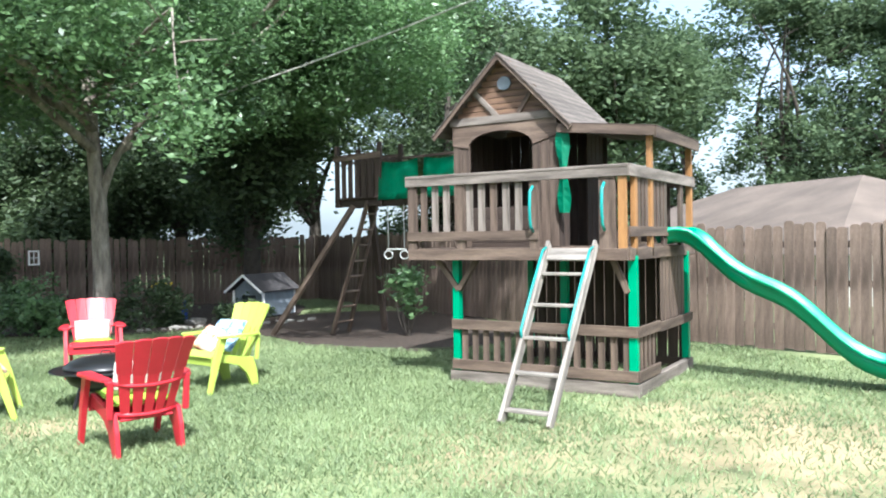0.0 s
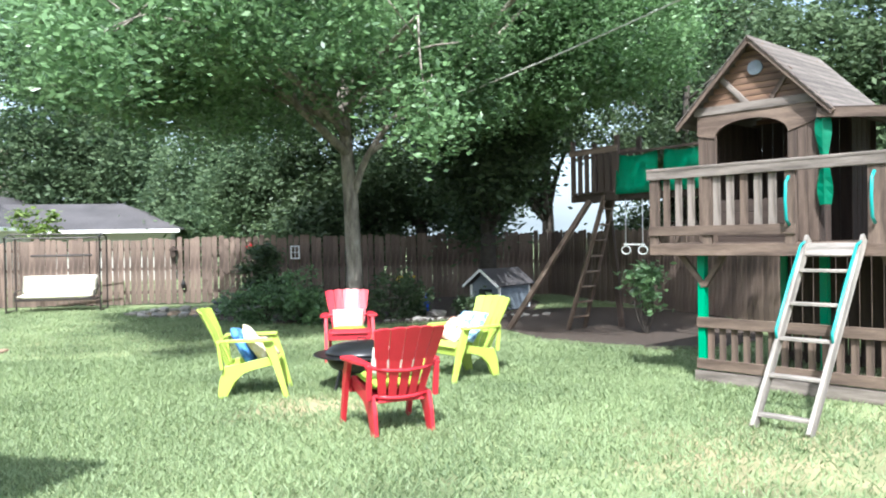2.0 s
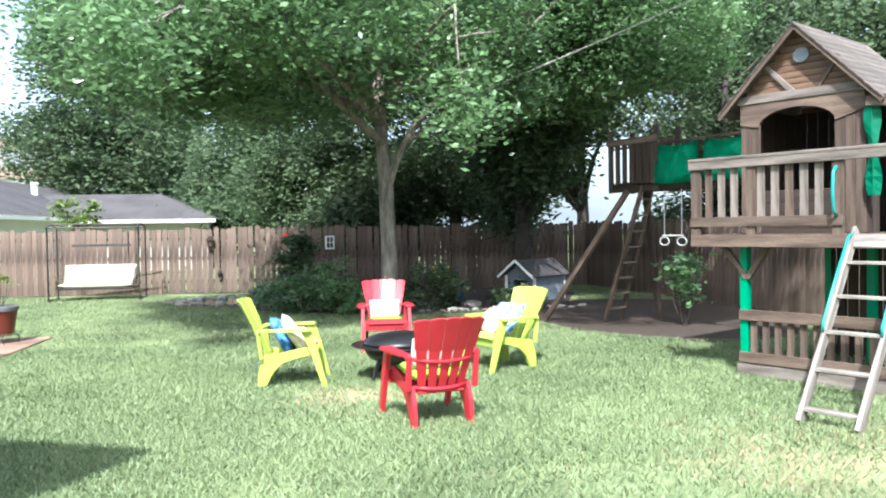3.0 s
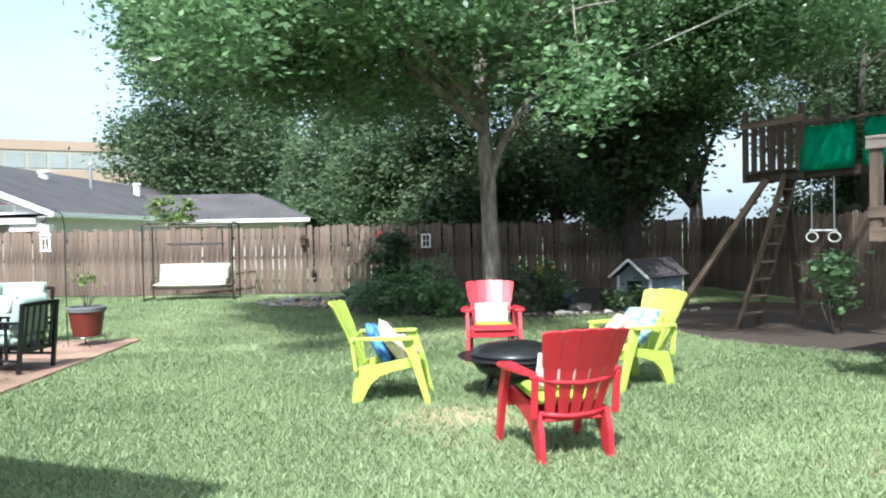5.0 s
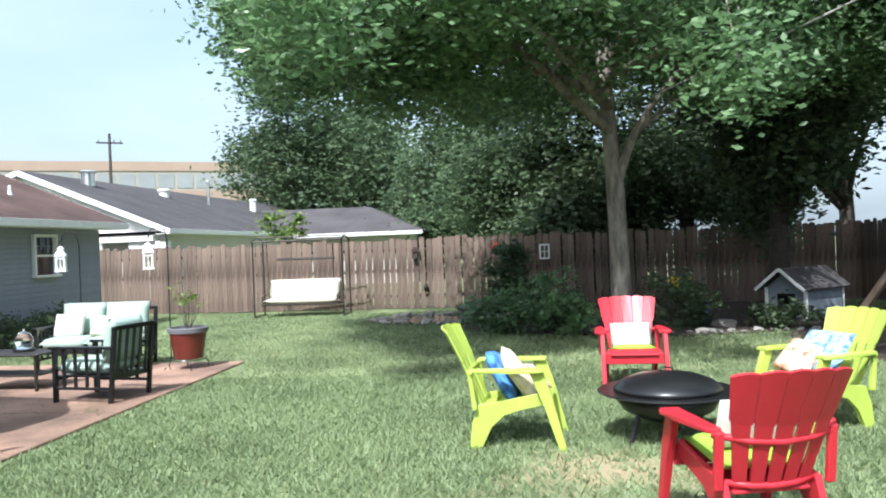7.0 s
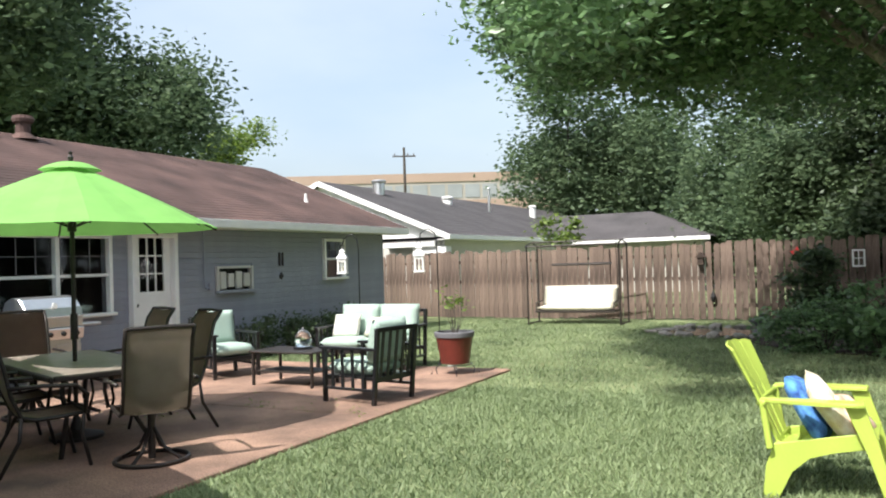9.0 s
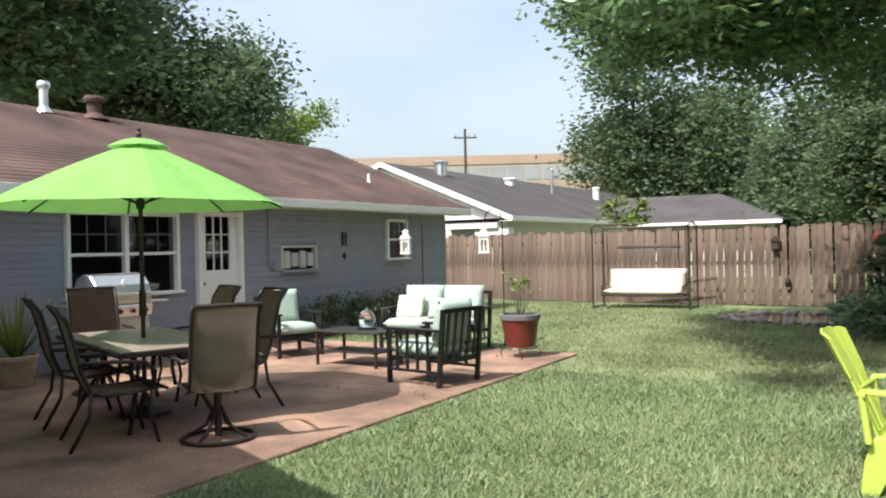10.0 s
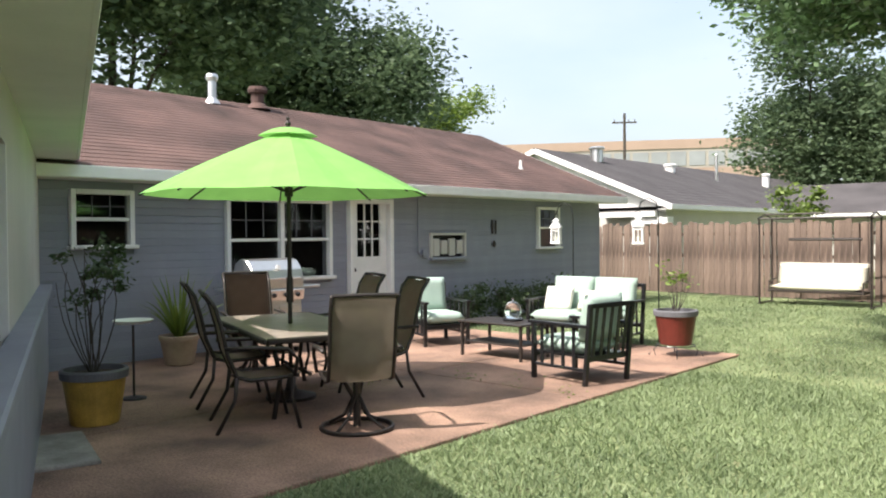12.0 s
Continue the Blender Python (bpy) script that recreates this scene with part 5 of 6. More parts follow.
# ---- lounge set ----
def lounge(m, width, label, name, seats=1):
    """Dark slatted frame with mint cushions, front towards -y."""
    c = thing(name, m, label, "armchair" if seats == 1 else "sofa", "lounge seats")
    h = width / 2
    for s in (-1, 1):
        for y in (-0.36, 0.36):
            top = 0.60 if y < 0 else 0.84
            board("leg", (s * h, y, 0), (s * h, y + (0.08 if y > 0 else 0), top), 0.05, 0.045, "black", c, F)
        board("armrest", (s * h, -0.42, 0.61), (s * h, 0.42, 0.61), 0.075, 0.03, "black", c)
        board("side_rail", (s * h, -0.36, 0.16), (s * h, 0.36, 0.16), 0.04, 0.03, "black", c)
        for k in range(4):
            y = -0.24 + 0.15 * k
            board("side_slat", (s * h, y, 0.16), (s * h, y, 0.60), 0.045, 0.015, "black", c, S)
    board("front_rail", (-h, -0.36, 0.27), (h, -0.36, 0.27), 0.06, 0.03, "black", c, F)
    board("rear_rail", (-h, 0.36, 0.27), (h, 0.36, 0.27), 0.06, 0.03, "black", c, F)
    board("rear_rail", (-h, 0.445, 0.82), (h, 0.445, 0.82), 0.05, 0.03, "black", c, F)
    for k in range(int(width / 0.12)):
        x = -h + 0.07 + 0.12 * k
        board("back_slat", (x, 0.365, 0.27), (x, 0.44, 0.82), 0.045, 0.015, "black", c, F)
    part("seat_deck", box(bmesh.new(), (width - 0.04, 0.70, 0.02), pose(0, 0, 0.29)), "black", c)
    for k in range(seats):
        w = (width - 0.08) / seats
        x = -h + 0.04 + w * (k + 0.5)
        part("seat_cushion", pad(bmesh.new(), (w, 0.70, 0.16), pose(x, -0.04, 0.385), 0.14, 10), "cushion", c, "mint green seat cushion", True)
        part("back_cushion", pad(bmesh.new(), (w, 0.50, 0.16), pose(x, 0.29, 0.68, 80), 0.14, 10), "cushion", c, "mint green back cushion", True)
    return c


LIFT = pose(0, 0, 0.03)
near_lounge = lounge(facing(-2.30, 11.75, -1, 0.16) @ LIFT, 0.66, "dark slatted patio armchair with mint cushions", "lounge_chair")
copy_thing(near_lounge, facing(-5.45, 12.9, 1, -0.42) @ LIFT)
SOFA = facing(-3.78, 14.2, 0.04, -1) @ LIFT
lounge(SOFA, 1.42, "dark slatted patio loveseat with mint cushions", "loveseat", 2)
pillow(SOFA @ pose(-0.42, 0.02, 0.62, 60, 0, 12), (0.42, 0.38, 0.13), "white_cloth", "cream pillow on the mint loveseat")
pillow(SOFA @ pose(0.10, 0.02, 0.60, 55, 0, -10), (0.38, 0.34, 0.12), "cream", "cream small pillow on the mint loveseat")

coffee = thing("coffee_table", pose(-3.9, 12.5, 0.03, 0, 0, -2), "dark metal coffee table with lower shelf", "table")
part("tabletop", box(bmesh.new(), (1.05, 0.62, 0.025), pose(0, 0, 0.44), 0.008), "dark_metal", coffee)
part("shelf", box(bmesh.new(), (0.90, 0.48, 0.018), pose(0, 0, 0.18), 0.004), "dark_metal", coffee)
for x in (-0.48, 0.48):
    for y in (-0.27, 0.27):
        part("leg", box(bmesh.new(), (0.035, 0.035, 0.43), pose(x, y, 0.215), 0.004), "dark_metal", coffee)
cloche = thing("cloche", pose(-3.82, 12.58, 0.483), "glass bell jar on a dark round base", "bell jar")
part("base", turned(bmesh.new(), [(0.0, 0.0), (0.13, 0.0), (0.135, 0.02), (0.12, 0.032), (0.0, 0.032)], 24), "black", cloche)
part("dome", turned(bmesh.new(), [(0.108, 0.034), (0.11, 0.12), (0.095, 0.19), (0.06, 0.235), (0.015, 0.25), (0.018, 0.275), (0.0, 0.29)], 24), "glass", cloche, "clear glass dome", True).visible_shadow = False

grill = thing("gas_grill", facing(-6.6, 10.82, 1, -0.1) @ LIFT, "stainless steel gas grill with closed hood", "grill")
part("cabinet", box(bmesh.new(), (0.72, 0.5, 0.74), pose(0, 0, 0.44), 0.012), "steel", grill)
part("cabinet_door", box(box(bmesh.new(), (0.34, 0.02, 0.52), pose(-0.18, -0.262, 0.38), 0.006), (0.34, 0.02, 0.52), pose(0.18, -0.262, 0.38), 0.006), "steel", grill)
panel_ob = part("control_panel", box(bmesh.new(), (0.76, 0.06, 0.15), pose(0, -0.27, 0.78, 12), 0.01), "steel", grill)
for k in range(4):
    part("knob", turned(bmesh.new(), [(0.032, 0), (0.03, 0.03), (0.0, 0.032)], 12), "black", panel_ob, "", True, pose(-0.27 + 0.18 * k, -0.30, 0.78, 102))
hood = slab(bmesh.new(), [(-0.28, 0.86), (0.26, 0.86), (0.28, 1.05), (0.20, 1.20), (0.05, 1.26), (-0.12, 1.24), (-0.24, 1.12), (-0.29, 0.98)], Matrix(((0, 0, 1, -0.38), (1, 0, 0, 0), (0, 1, 0, 0), (0, 0, 0, 1))), 0.76)
bmesh.ops.bevel(hood, geom=hood.edges[:], offset=0.012, segments=1, affect="EDGES")
hood_ob = part("hood", hood, "steel", grill)
part("hood_handle", tube(bmesh.new(), [(-0.3, -0.30, 1.0), (-0.3, -0.345, 1.0), (0.3, -0.345, 1.0), (0.3, -0.30, 1.0)], 0.013, 8), "steel", hood_ob)
part("thermometer", turned(bmesh.new(), [(0.04, 0), (0.035, 0.012), (0.0, 0.014)], 16), "white", hood_ob, "", False, pose(0, -0.265, 1.14, 75))
for s in (-1, 1):
    part("side_shelf", box(bmesh.new(), (0.30, 0.46, 0.035), pose(s * 0.53, 0, 0.87), 0.01), "steel", grill)
    for y in (-0.2, 0.2):
        part("caster", tube(bmesh.new(), [(s * 0.3 - 0.015, y, 0.035), (s * 0.3 + 0.015, y, 0.035)], 0.035, 12), "black", grill)


# ---- pots and plants ----
def pot(m, radius, high, material, label, rim="", name="plant_pot"):
    """A tapered pot with a rolled rim and soil."""
    c = thing(name, m, label, "plant pot")
    r = radius
    body_ob = part("body", turned(bmesh.new(), [(0.0, 0.0), (r * 0.68, 0.0), (r * 0.72, 0.01), (r * 0.93, high * 0.84), (r * 0.90, high * 0.84), (0.0, high * 0.80)], 32), material, c, smooth=False)
    part("rim", turned(bmesh.new(), [(r * 0.90, high * 0.82), (r, high * 0.84), (r * 1.02, high * 0.97), (r * 0.98, high), (r * 0.88, high), (r * 0.88, high * 0.84)], 32), rim or material, body_ob)
    part("soil", turned(bmesh.new(), [(r * 0.88, high * 0.90), (r * 0.5, high * 0.93), (0.0, high * 0.92)], 20), "soil", c)
    return c


def stems(bm, rng_, n, high, spread, r=0.006):
    for _ in range(n):
        a, d = rng_.uniform(0, 6.28), spread * rng_.uniform(0.2, 1)
        pts, rad = limb(rng_, (0.03 * math.cos(a), 0.03 * math.sin(a), 0), (d * math.cos(a), d * math.sin(a), high * rng_.uniform(0.6, 1)), r, r * 0.4, 0.15, 5)
        tube(bm, pts, rad, 5)


def potted(m, high, spread, count, size, leaf, label, seed, wood="bark_dark", n=9, low=0.35):
    c = thing("potted_plant", m, label, "plant")
    bm = bmesh.new()
    stems(bm, random.Random(seed), n, high, spread)
    part("stem", bm, wood, c)
    leaves("foliage", [((0, 0, high * (low + 0.3)), (spread, spread, high * 0.36)), ((0.1 * spread, 0, high * 0.8), (spread * 0.6, spread * 0.6, high * 0.2))], count, size, leaf, c, seed, 0.06, 0.2)
    return c


pot(pose(-2.24, 13.9, 0.17), 0.275, 0.44, "terracotta", "glazed red pot with grey rim on a wire stand", "grey_clay")
potted(pose(-2.24, 13.9, 0.58), 0.55, 0.20, 110, 0.035, "leaf_light", "thin green sprigs in the red pot", 41)
stand = thing("plant_stand", pose(-2.24, 13.9, 0.0), "black wire plant stand with scrolled feet", "plant stand")
hoop = [(0.23 * math.cos(a), 0.23 * math.sin(a), 0.16) for a in (2 * math.pi * k / 24 for k in range(25))]
part("hoop", tube(bmesh.new(), hoop, 0.008, 6, False), "black", stand)
for k in range(4):
    a = 0.5 + k * math.pi / 2
    d = Vector((math.cos(a), math.sin(a), 0))
    pts = [d * 0.22 + Vector((0, 0, 0.16)), d * 0.27 + Vector((0, 0, 0.10)), d * 0.25 + Vector((0, 0, 0.03)), d * 0.30 + Vector((0, 0, 0.012)), d * 0.335 + Vector((0, 0, 0.04)), d * 0.31 + Vector((0, 0, 0.06))]
    part("foot", tube(bmesh.new(), pts, 0.007, 6), "black", stand, smooth=True)

pot(pose(-4.3, 7.4, 0.03), 0.27, 0.46, "ochre", "ochre glazed pot with a pale rim", "grey_clay")
potted(pose(-4.3, 7.4, 0.44), 1.15, 0.42, 900, 0.028, "leaf_dark_and_shaded", "sparse twiggy shrub in the ochre pot", 42, n=14)
pot(pose(-6.6, 9.5, 0.03), 0.24, 0.36, "tan_clay", "tan clay pot beside the house wall")
spiky = thing("spiky_plant", pose(-6.6, 9.5, 0.35), "spiky green strap-leaved plant in the tan pot", "plant")
bm, r9 = bmesh.new(), random.Random(9)
for k in range(46):
    a, ln, lean = r9.uniform(0, 6.28), r9.uniform(0.6, 1.0), r9.uniform(0.15, 0.9)
    d, s_ = Vector((math.cos(a), math.sin(a), 0)), Vector((-math.sin(a), math.cos(a), 0))
    prev = None
    for i in range(6):
        u = i / 5
        p = d * (0.03 + lean * ln * u) + Vector((0, 0, ln * (u - 0.55 * lean * u * u)))
        w = 0.022 * (1 - u) ** 0.6 + 0.001
        row = (bm.verts.new(p - s_ * w), bm.verts.new(p + s_ * w))
        if prev:
            bm.faces.new((prev[0], prev[1], row[1], row[0]))
        prev = row
part("fronds", bm, "leaf_light", spiky)
saucer = thing("bird_bath_stand", pose(-5.0, 8.1, 0.03), "small white saucer on a thin stand", "plant stand")
part("saucer", turned(bmesh.new(), [(0.0, 0.72), (0.16, 0.73), (0.19, 0.76), (0.185, 0.765), (0.15, 0.74), (0.0, 0.735)], 24), "white", saucer)
part("stem", tube(bmesh.new(), [(0, 0, 0), (0, 0, 0.73)], 0.012, 8), "dark_metal", saucer)
part("base", turned(bmesh.new(), [(0.12, 0), (0.11, 0.015), (0.0, 0.03)], 16), "dark_metal", saucer)


def bush(base, blobs, count, size, leaf, label, seed, name="bush"):
    c = thing(name, pose(*base), label, "bush")
    bm = bmesh.new()
    stems(bm, random.Random(seed), 12, max(b[0][2] + b[1][2] * 0.5 for b in blobs), max(b[1][0] for b in blobs) * 0.7, 0.012)
    part("stem", bm, "bark_dark", c)
    leaves("foliage", blobs, count, size, leaf, c, seed, 0.10, 0.35)
    return c


for k in range(4):
    bush((-6.8, 15.2 + 0.95 * k, 0), [((0, 0, 0.32), (0.36, 0.45, 0.32)), ((0.05, 0.2, 0.45), (0.25, 0.3, 0.25))], 1500, 0.035, "leaf_dark_and_shaded", "dark low shrub against the house wall", 50 + k)
bush((2.25, 17.4, 0), [((0, 0, 0.4), (0.75, 0.5, 0.45)), ((0.6, 0.1, 0.55), (0.55, 0.5, 0.5)), ((-0.5, 0.1, 0.35), (0.5, 0.4, 0.35))], 5500, 0.045, "leaf", "rounded green bush at the flower bed", 60)
bush((3.1, 17.0, 0), [((0, 0, 0.35), (0.45, 0.4, 0.35))], 2200, 0.06, "leaf", "green leafy bush in the flower bed", 61)
# darker leaves here paint the oak's shade
bush((4.95, 17.5, 0), [((0, 0, 0.5), (0.6, 0.5, 0.5)), ((0.35, 0.2, 0.4), (0.5, 0.5, 0.4))], 3200, 0.05, "leaf_dark_and_shaded", "green bush beside the oak trunk, coloured dark for shade", 62)
bush((6.75, 17.3, 0), [((0, 0, 0.2), (0.6, 0.4, 0.2))], 1200, 0.05, "leaf_dark_and_shaded", "low dry brownish plants in the bed", 63)
# leaf colour darkened for the shade at the fence
bush((2.0, 21.7, 0), [((0, 0, 1.0), (0.45, 0.4, 0.75)), ((0.1, 0, 0.5), (0.5, 0.4, 0.4))], 2600, 0.07, "leaf_dark_and_shaded", "tall shrub against the fence, coloured dark for shade", 64)
bush((8.83, 13.4, 0), [((0, 0, 0.85), (0.25, 0.3, 0.35)), ((0, 0.1, 0.45), (0.18, 0.25, 0.35))], 700, 0.06, "leaf", "bright green climbing shrub by the fence", 65)
tree((-4.5, 25.4, 0), "young light green sapling behind the fence", ([(0, 0, 0), (0.02, 0, 1.4), (0, 0, 2.4)], [0.03, 0.02, 0.01]), [((0, 0, 1.7), (-0.5, 0, 2.7), 0.012, 0.006), ((0, 0, 1.7), (0.5, 0.1, 2.6), 0.012, 0.006)], [((-0.4, 0, 2.35), (0.35, 0.3, 0.4)), ((0.45, 0, 2.3), (0.3, 0.3, 0.35)), ((0, 0, 2.1), (0.4, 0.3, 0.25))], 700, 0.07, "bark_dark", "leaf_light", 71, 0.12, 0.3, "sapling", 1)

for k, (x, y) in enumerate(((-1.95, 10.91), (-2.6, 10.91), (-3.91, 10.1), (-3.2, 10.91))):
    bush((x, y, 0.0), [((0, 0, 0.02), (0.12 - 0.02 * k, 0.03, 0.02))], 110, 0.013, "leaf_light", "small weeds growing in the patio joint", 80 + k, "weeds")

# flower bed and pond stones
bed = bmesh.new()
bedr = random.Random(4)
outline = [(4.8 + (4.3 + 0.25 * math.sin(5 * a)) * math.cos(a), 20.6 + (3.9 + 0.2 * math.sin(4 * a + 1)) * math.sin(a)) for a in (2 * math.pi * k / 48 for k in range(48))]
slab(bed, outline, pose(0, 0, -0.02), 0.035)
tagged(part("flower_bed", bed, "soil"), "dark mulched flower bed under the oak", "flower bed", kind="structure")

# dark sheet for bare soil and for the tree shade lying there
bed2 = bmesh.new()
slab(bed2, [(9.0 + (2.4 + 0.2 * math.sin(5 * a)) * math.cos(a) + 0.25 * math.sin(a), 15.2 + (3.6 + 0.2 * math.sin(3 * a)) * math.sin(a)) for a in (2 * math.pi * k / 40 for k in range(40))], pose(0, 0, -0.02), 0.03)
tagged(part("mulch_shade_bed", bed2, "soil"), "bare mulch under the trees, dark for soil and painted tree shade", "flower bed", kind="structure")


def stone_mesh(seed):
    r = random.Random(seed)
    bm = bmesh.new()
    bmesh.ops.create_icosphere(bm, subdivisions=1, radius=1.0)
    for v in bm.verts:
        v.co *= r.uniform(0.75, 1.2)
        v.co.z *= 0.6
    me = bpy.data.meshes.new("stone")
    bm.to_mesh(me)
    bm.free()
    me.materials.append(MAT["stone"])
    return me


STONES = [stone_mesh(k) for k in range(5)]


def stones(label, spots, name="stone_border"):
    c = thing(name, pose(0, 0, 0), label, "stones")
    r = random.Random(len(spots))
    for x, y, s in spots:
        ob = new("stone", r.choice(STONES))
        ob.parent = c
        ob.matrix_basis = pose(x, y, s * 0.35, r.uniform(-10, 10), r.uniform(-10, 10), r.uniform(0, 360)) @ Matrix.Diagonal((s * r.uniform(0.9, 1.5), s * r.uniform(0.8, 1.1), s * r.uniform(0.6, 1.0), 1))
    return c


pond = [(0.5 + (1.35 + bedr.uniform(-0.12, 0.12)) * math.cos(a), 20.5 + (1.0 + bedr.uniform(-0.1, 0.1)) * math.sin(a), bedr.uniform(0.08, 0.17)) for a in (2 * math.pi * k / 34 for k in range(34))]
stones("ring of pale rough stones round a garden pond", pond, "pond_border")
tagged(part("pond_water", turned(bmesh.new(), [(0.0, 0.04), (1.0, 0.04), (1.0, 0.02), (0.0, 0.02)], 32, (0, 0, 0)), glass_mat("pond", (0.12, 0.16, 0.14), 0.05), None, "", False, pose(0.5, 20.5, 0) @ Matrix.Diagonal((1.25, 0.9, 1, 1))), "dark still pond water", "pond", kind="structure")
stones("low edging of pale stones along the flower bed", [(4.7 + 0.23 * k + bedr.uniform(-0.05, 0.05), 16.95 + 0.10 * math.sin(k) + bedr.uniform(-0.08, 0.08), bedr.uniform(0.06, 0.12)) for k in range(16)])
stones("small stack of flat stones in the bed", [(5.9 + bedr.uniform(-0.1, 0.1), 17.7 + bedr.uniform(-0.1, 0.1), 0.16) for _ in range(5)], "stone_pile")
fountain = thing("pond_fountain", pose(1.15, 20.3, 0), "small dark stone pond fountain", "fountain")
part("basin", turned(bmesh.new(), [(0.0, 0), (0.2, 0), (0.16, 0.1), (0.1, 0.16), (0.24, 0.26), (0.25, 0.29), (0.2, 0.28), (0.0, 0.24)], 20), "grey_clay", fountain)
part("spout", turned(bmesh.new(), [(0.05, 0.25), (0.04, 0.36), (0.07, 0.40), (0.0, 0.44)], 12), "grey_clay", fountain)

# dog house
dog = thing("dog_house", pose(7.6, 18.7, 0, 0, 0, 42) @ Matrix.Diagonal((0.9, 0.9, 0.95, 1)), "pale blue wooden dog house with grey roof", "dog house")
wall = bmesh.new()
box(wall, (1.35, 0.03, 0.62), pose(0, -0.42, 0.36)), box(wall, (1.35, 0.03, 0.62), pose(0, 0.42, 0.36)), box(wall, (0.03, 0.81, 0.62), pose(0.66, 0, 0.36))
part("wall", wall, "dog_wall", dog)
front = slab(bmesh.new(), [(-0.42, 0.05), (-0.2, 0.05), (-0.2, 0.55), (0.2, 0.55), (0.2, 0.05), (0.42, 0.05), (0.42, 0.67), (0.0, 0.98), (-0.42, 0.67)], Matrix(((0, 0, 1, -0.69), (1, 0, 0, 0), (0, 1, 0, 0), (0, 0, 0, 1))), 0.03)
part("front_panel", front, "dog_wall", dog)
part("rear_gable", slab(bmesh.new(), [(-0.42, 0.67), (0.42, 0.67), (0.0, 0.98)], Matrix(((0, 0, 1, 0.64), (1, 0, 0, 0), (0, 1, 0, 0), (0, 0, 0, 1))), 0.03), "dog_wall", dog)
for y in (-0.42, 0.42):
    board("corner_trim", (-0.70, y * 1.02, 0.05), (-0.70, y * 1.02, 0.66), 0.07, 0.03, "white", dog, S)
    board("corner_trim", (0.67, y * 1.02, 0.05), (0.67, y * 1.02, 0.66), 0.07, 0.03, "white", dog, S)
    s_ = 1 if y > 0 else -1
    board("roof_panel", (-0.92, s_ * 0.27, 0.83), (0.82, s_ * 0.27, 0.83), 0.66, 0.03, "shingle_grey", dog, (0, s_ * 0.6, 0.8))
    board("rake_trim", (-0.93, s_ * 0.54, 0.62), (-0.93, 0.0, 1.02), 0.06, 0.02, "white", dog, S)
part("dog_house_floor", box(bmesh.new(), (1.34, 0.84, 0.05), pose(0, 0, 0.03)), "wood_dark_and_shaded", dog)

# ---- hooks with lanterns ----
def lantern_hook(x, y, turn, label):
    h = thing("shepherd_hook", pose(x, y, 0, 0, 0, turn), "black shepherd's hook stuck in the lawn", "garden hook", "lantern hooks")
    pts = [(0, 0, -0.05), (0, 0, 1.85), (-0.03, 0, 2.02), (-0.13, 0, 2.09), (-0.24, 0, 2.03), (-0.27, 0, 1.92), (-0.30, 0, 1.90)]
    part("pole", tube(bmesh.new(), pts, 0.009, 8), "black", h, smooth=True)
    l_ = thing("lantern", pose(x, y, 0, 0, 0, turn) @ pose(-0.28, 0, 1.42), label, "lantern", "white lanterns")
    part("base", box(bmesh.new(), (0.17, 0.17, 0.035), pose(0, 0, 0.02), 0.006), "white", l_)
    for a in (-1, 1):
        for b in (-1, 1):
            part("corner_post", box(bmesh.new(), (0.03, 0.03, 0.22), pose(a * 0.06, b * 0.06, 0.15), 0.004), "white", l_)
    for k in range(4):
        part("window_panel", box(box(bmesh.new(), (0.09, 0.008, 0.05), pose(0, 0.062, 0.235)), (0.012, 0.01, 0.2), pose(0, 0.062, 0.15)), "white", l_, "", False, pose(0, 0, 0, 0, 0, 90 * k))
    part("glass_core", box(bmesh.new(), (0.10, 0.10, 0.21), pose(0, 0, 0.145)), "glass", l_).visible_shadow = False
    part("candle", tube(bmesh.new(), [(0, 0, 0.035), (0, 0, 0.12)], 0.025, 10), "cream", l_)
    part("roof", turned(bmesh.new(), [(0.125, 0.26), (0.12, 0.28), (0.06, 0.345), (0.06, 0.37), (0.075, 0.375), (0.02, 0.42), (0.0, 0.425)], 4), "white", l_, "", False, pose(0, 0, 0, 0, 0, 45))
    part("ring", tube(bmesh.new(), [(0.035 * math.cos(a), 0, 0.455 + 0.035 * math.sin(a)) for a in (2 * math.pi * k / 12 for k in range(13))], 0.004, 5, False), "black", l_)


lantern_hook(-2.97, 14.88, 25, "white wooden lantern hanging from a hook")
lantern_hook(-4.76, 15.45, 20, "white wooden lantern hanging from a hook")

# ---- wall ornaments, roof pipes, pole and wires ----
orn = thing("wall_ornament", pose(WALL_X + 0.012, 16.55, 1.40), "dark metal wall ornament with a diamond", "ornament")
for y, w in ((-0.05, 0.05), (0.05, 0.05)):
    part("bar", box(bmesh.new(), (0.012, w, 0.26), pose(0.006, y, 0.33), 0.003), "black", orn)
part("diamond", box(bmesh.new(), (0.014, 0.10, 0.10), pose(0.007, 0, 0.0, 45), 0.003), "black", orn)
conduit = thing("conduit", pose(WALL_X, 14.43, 1.24), "grey conduit pipe down the house wall", "pipe")
part("pipe", tube(bmesh.new(), [(0.025, 0, 1.02), (0.025, 0, 0.04), (0.025, 0.05, 0.0), (0.025, 0.12, 0.02)], 0.014, 8), "siding", conduit)
part("box", box(bmesh.new(), (0.05, 0.09, 0.12), pose(0.03, 0.14, 0.03), 0.006), "siding", conduit)


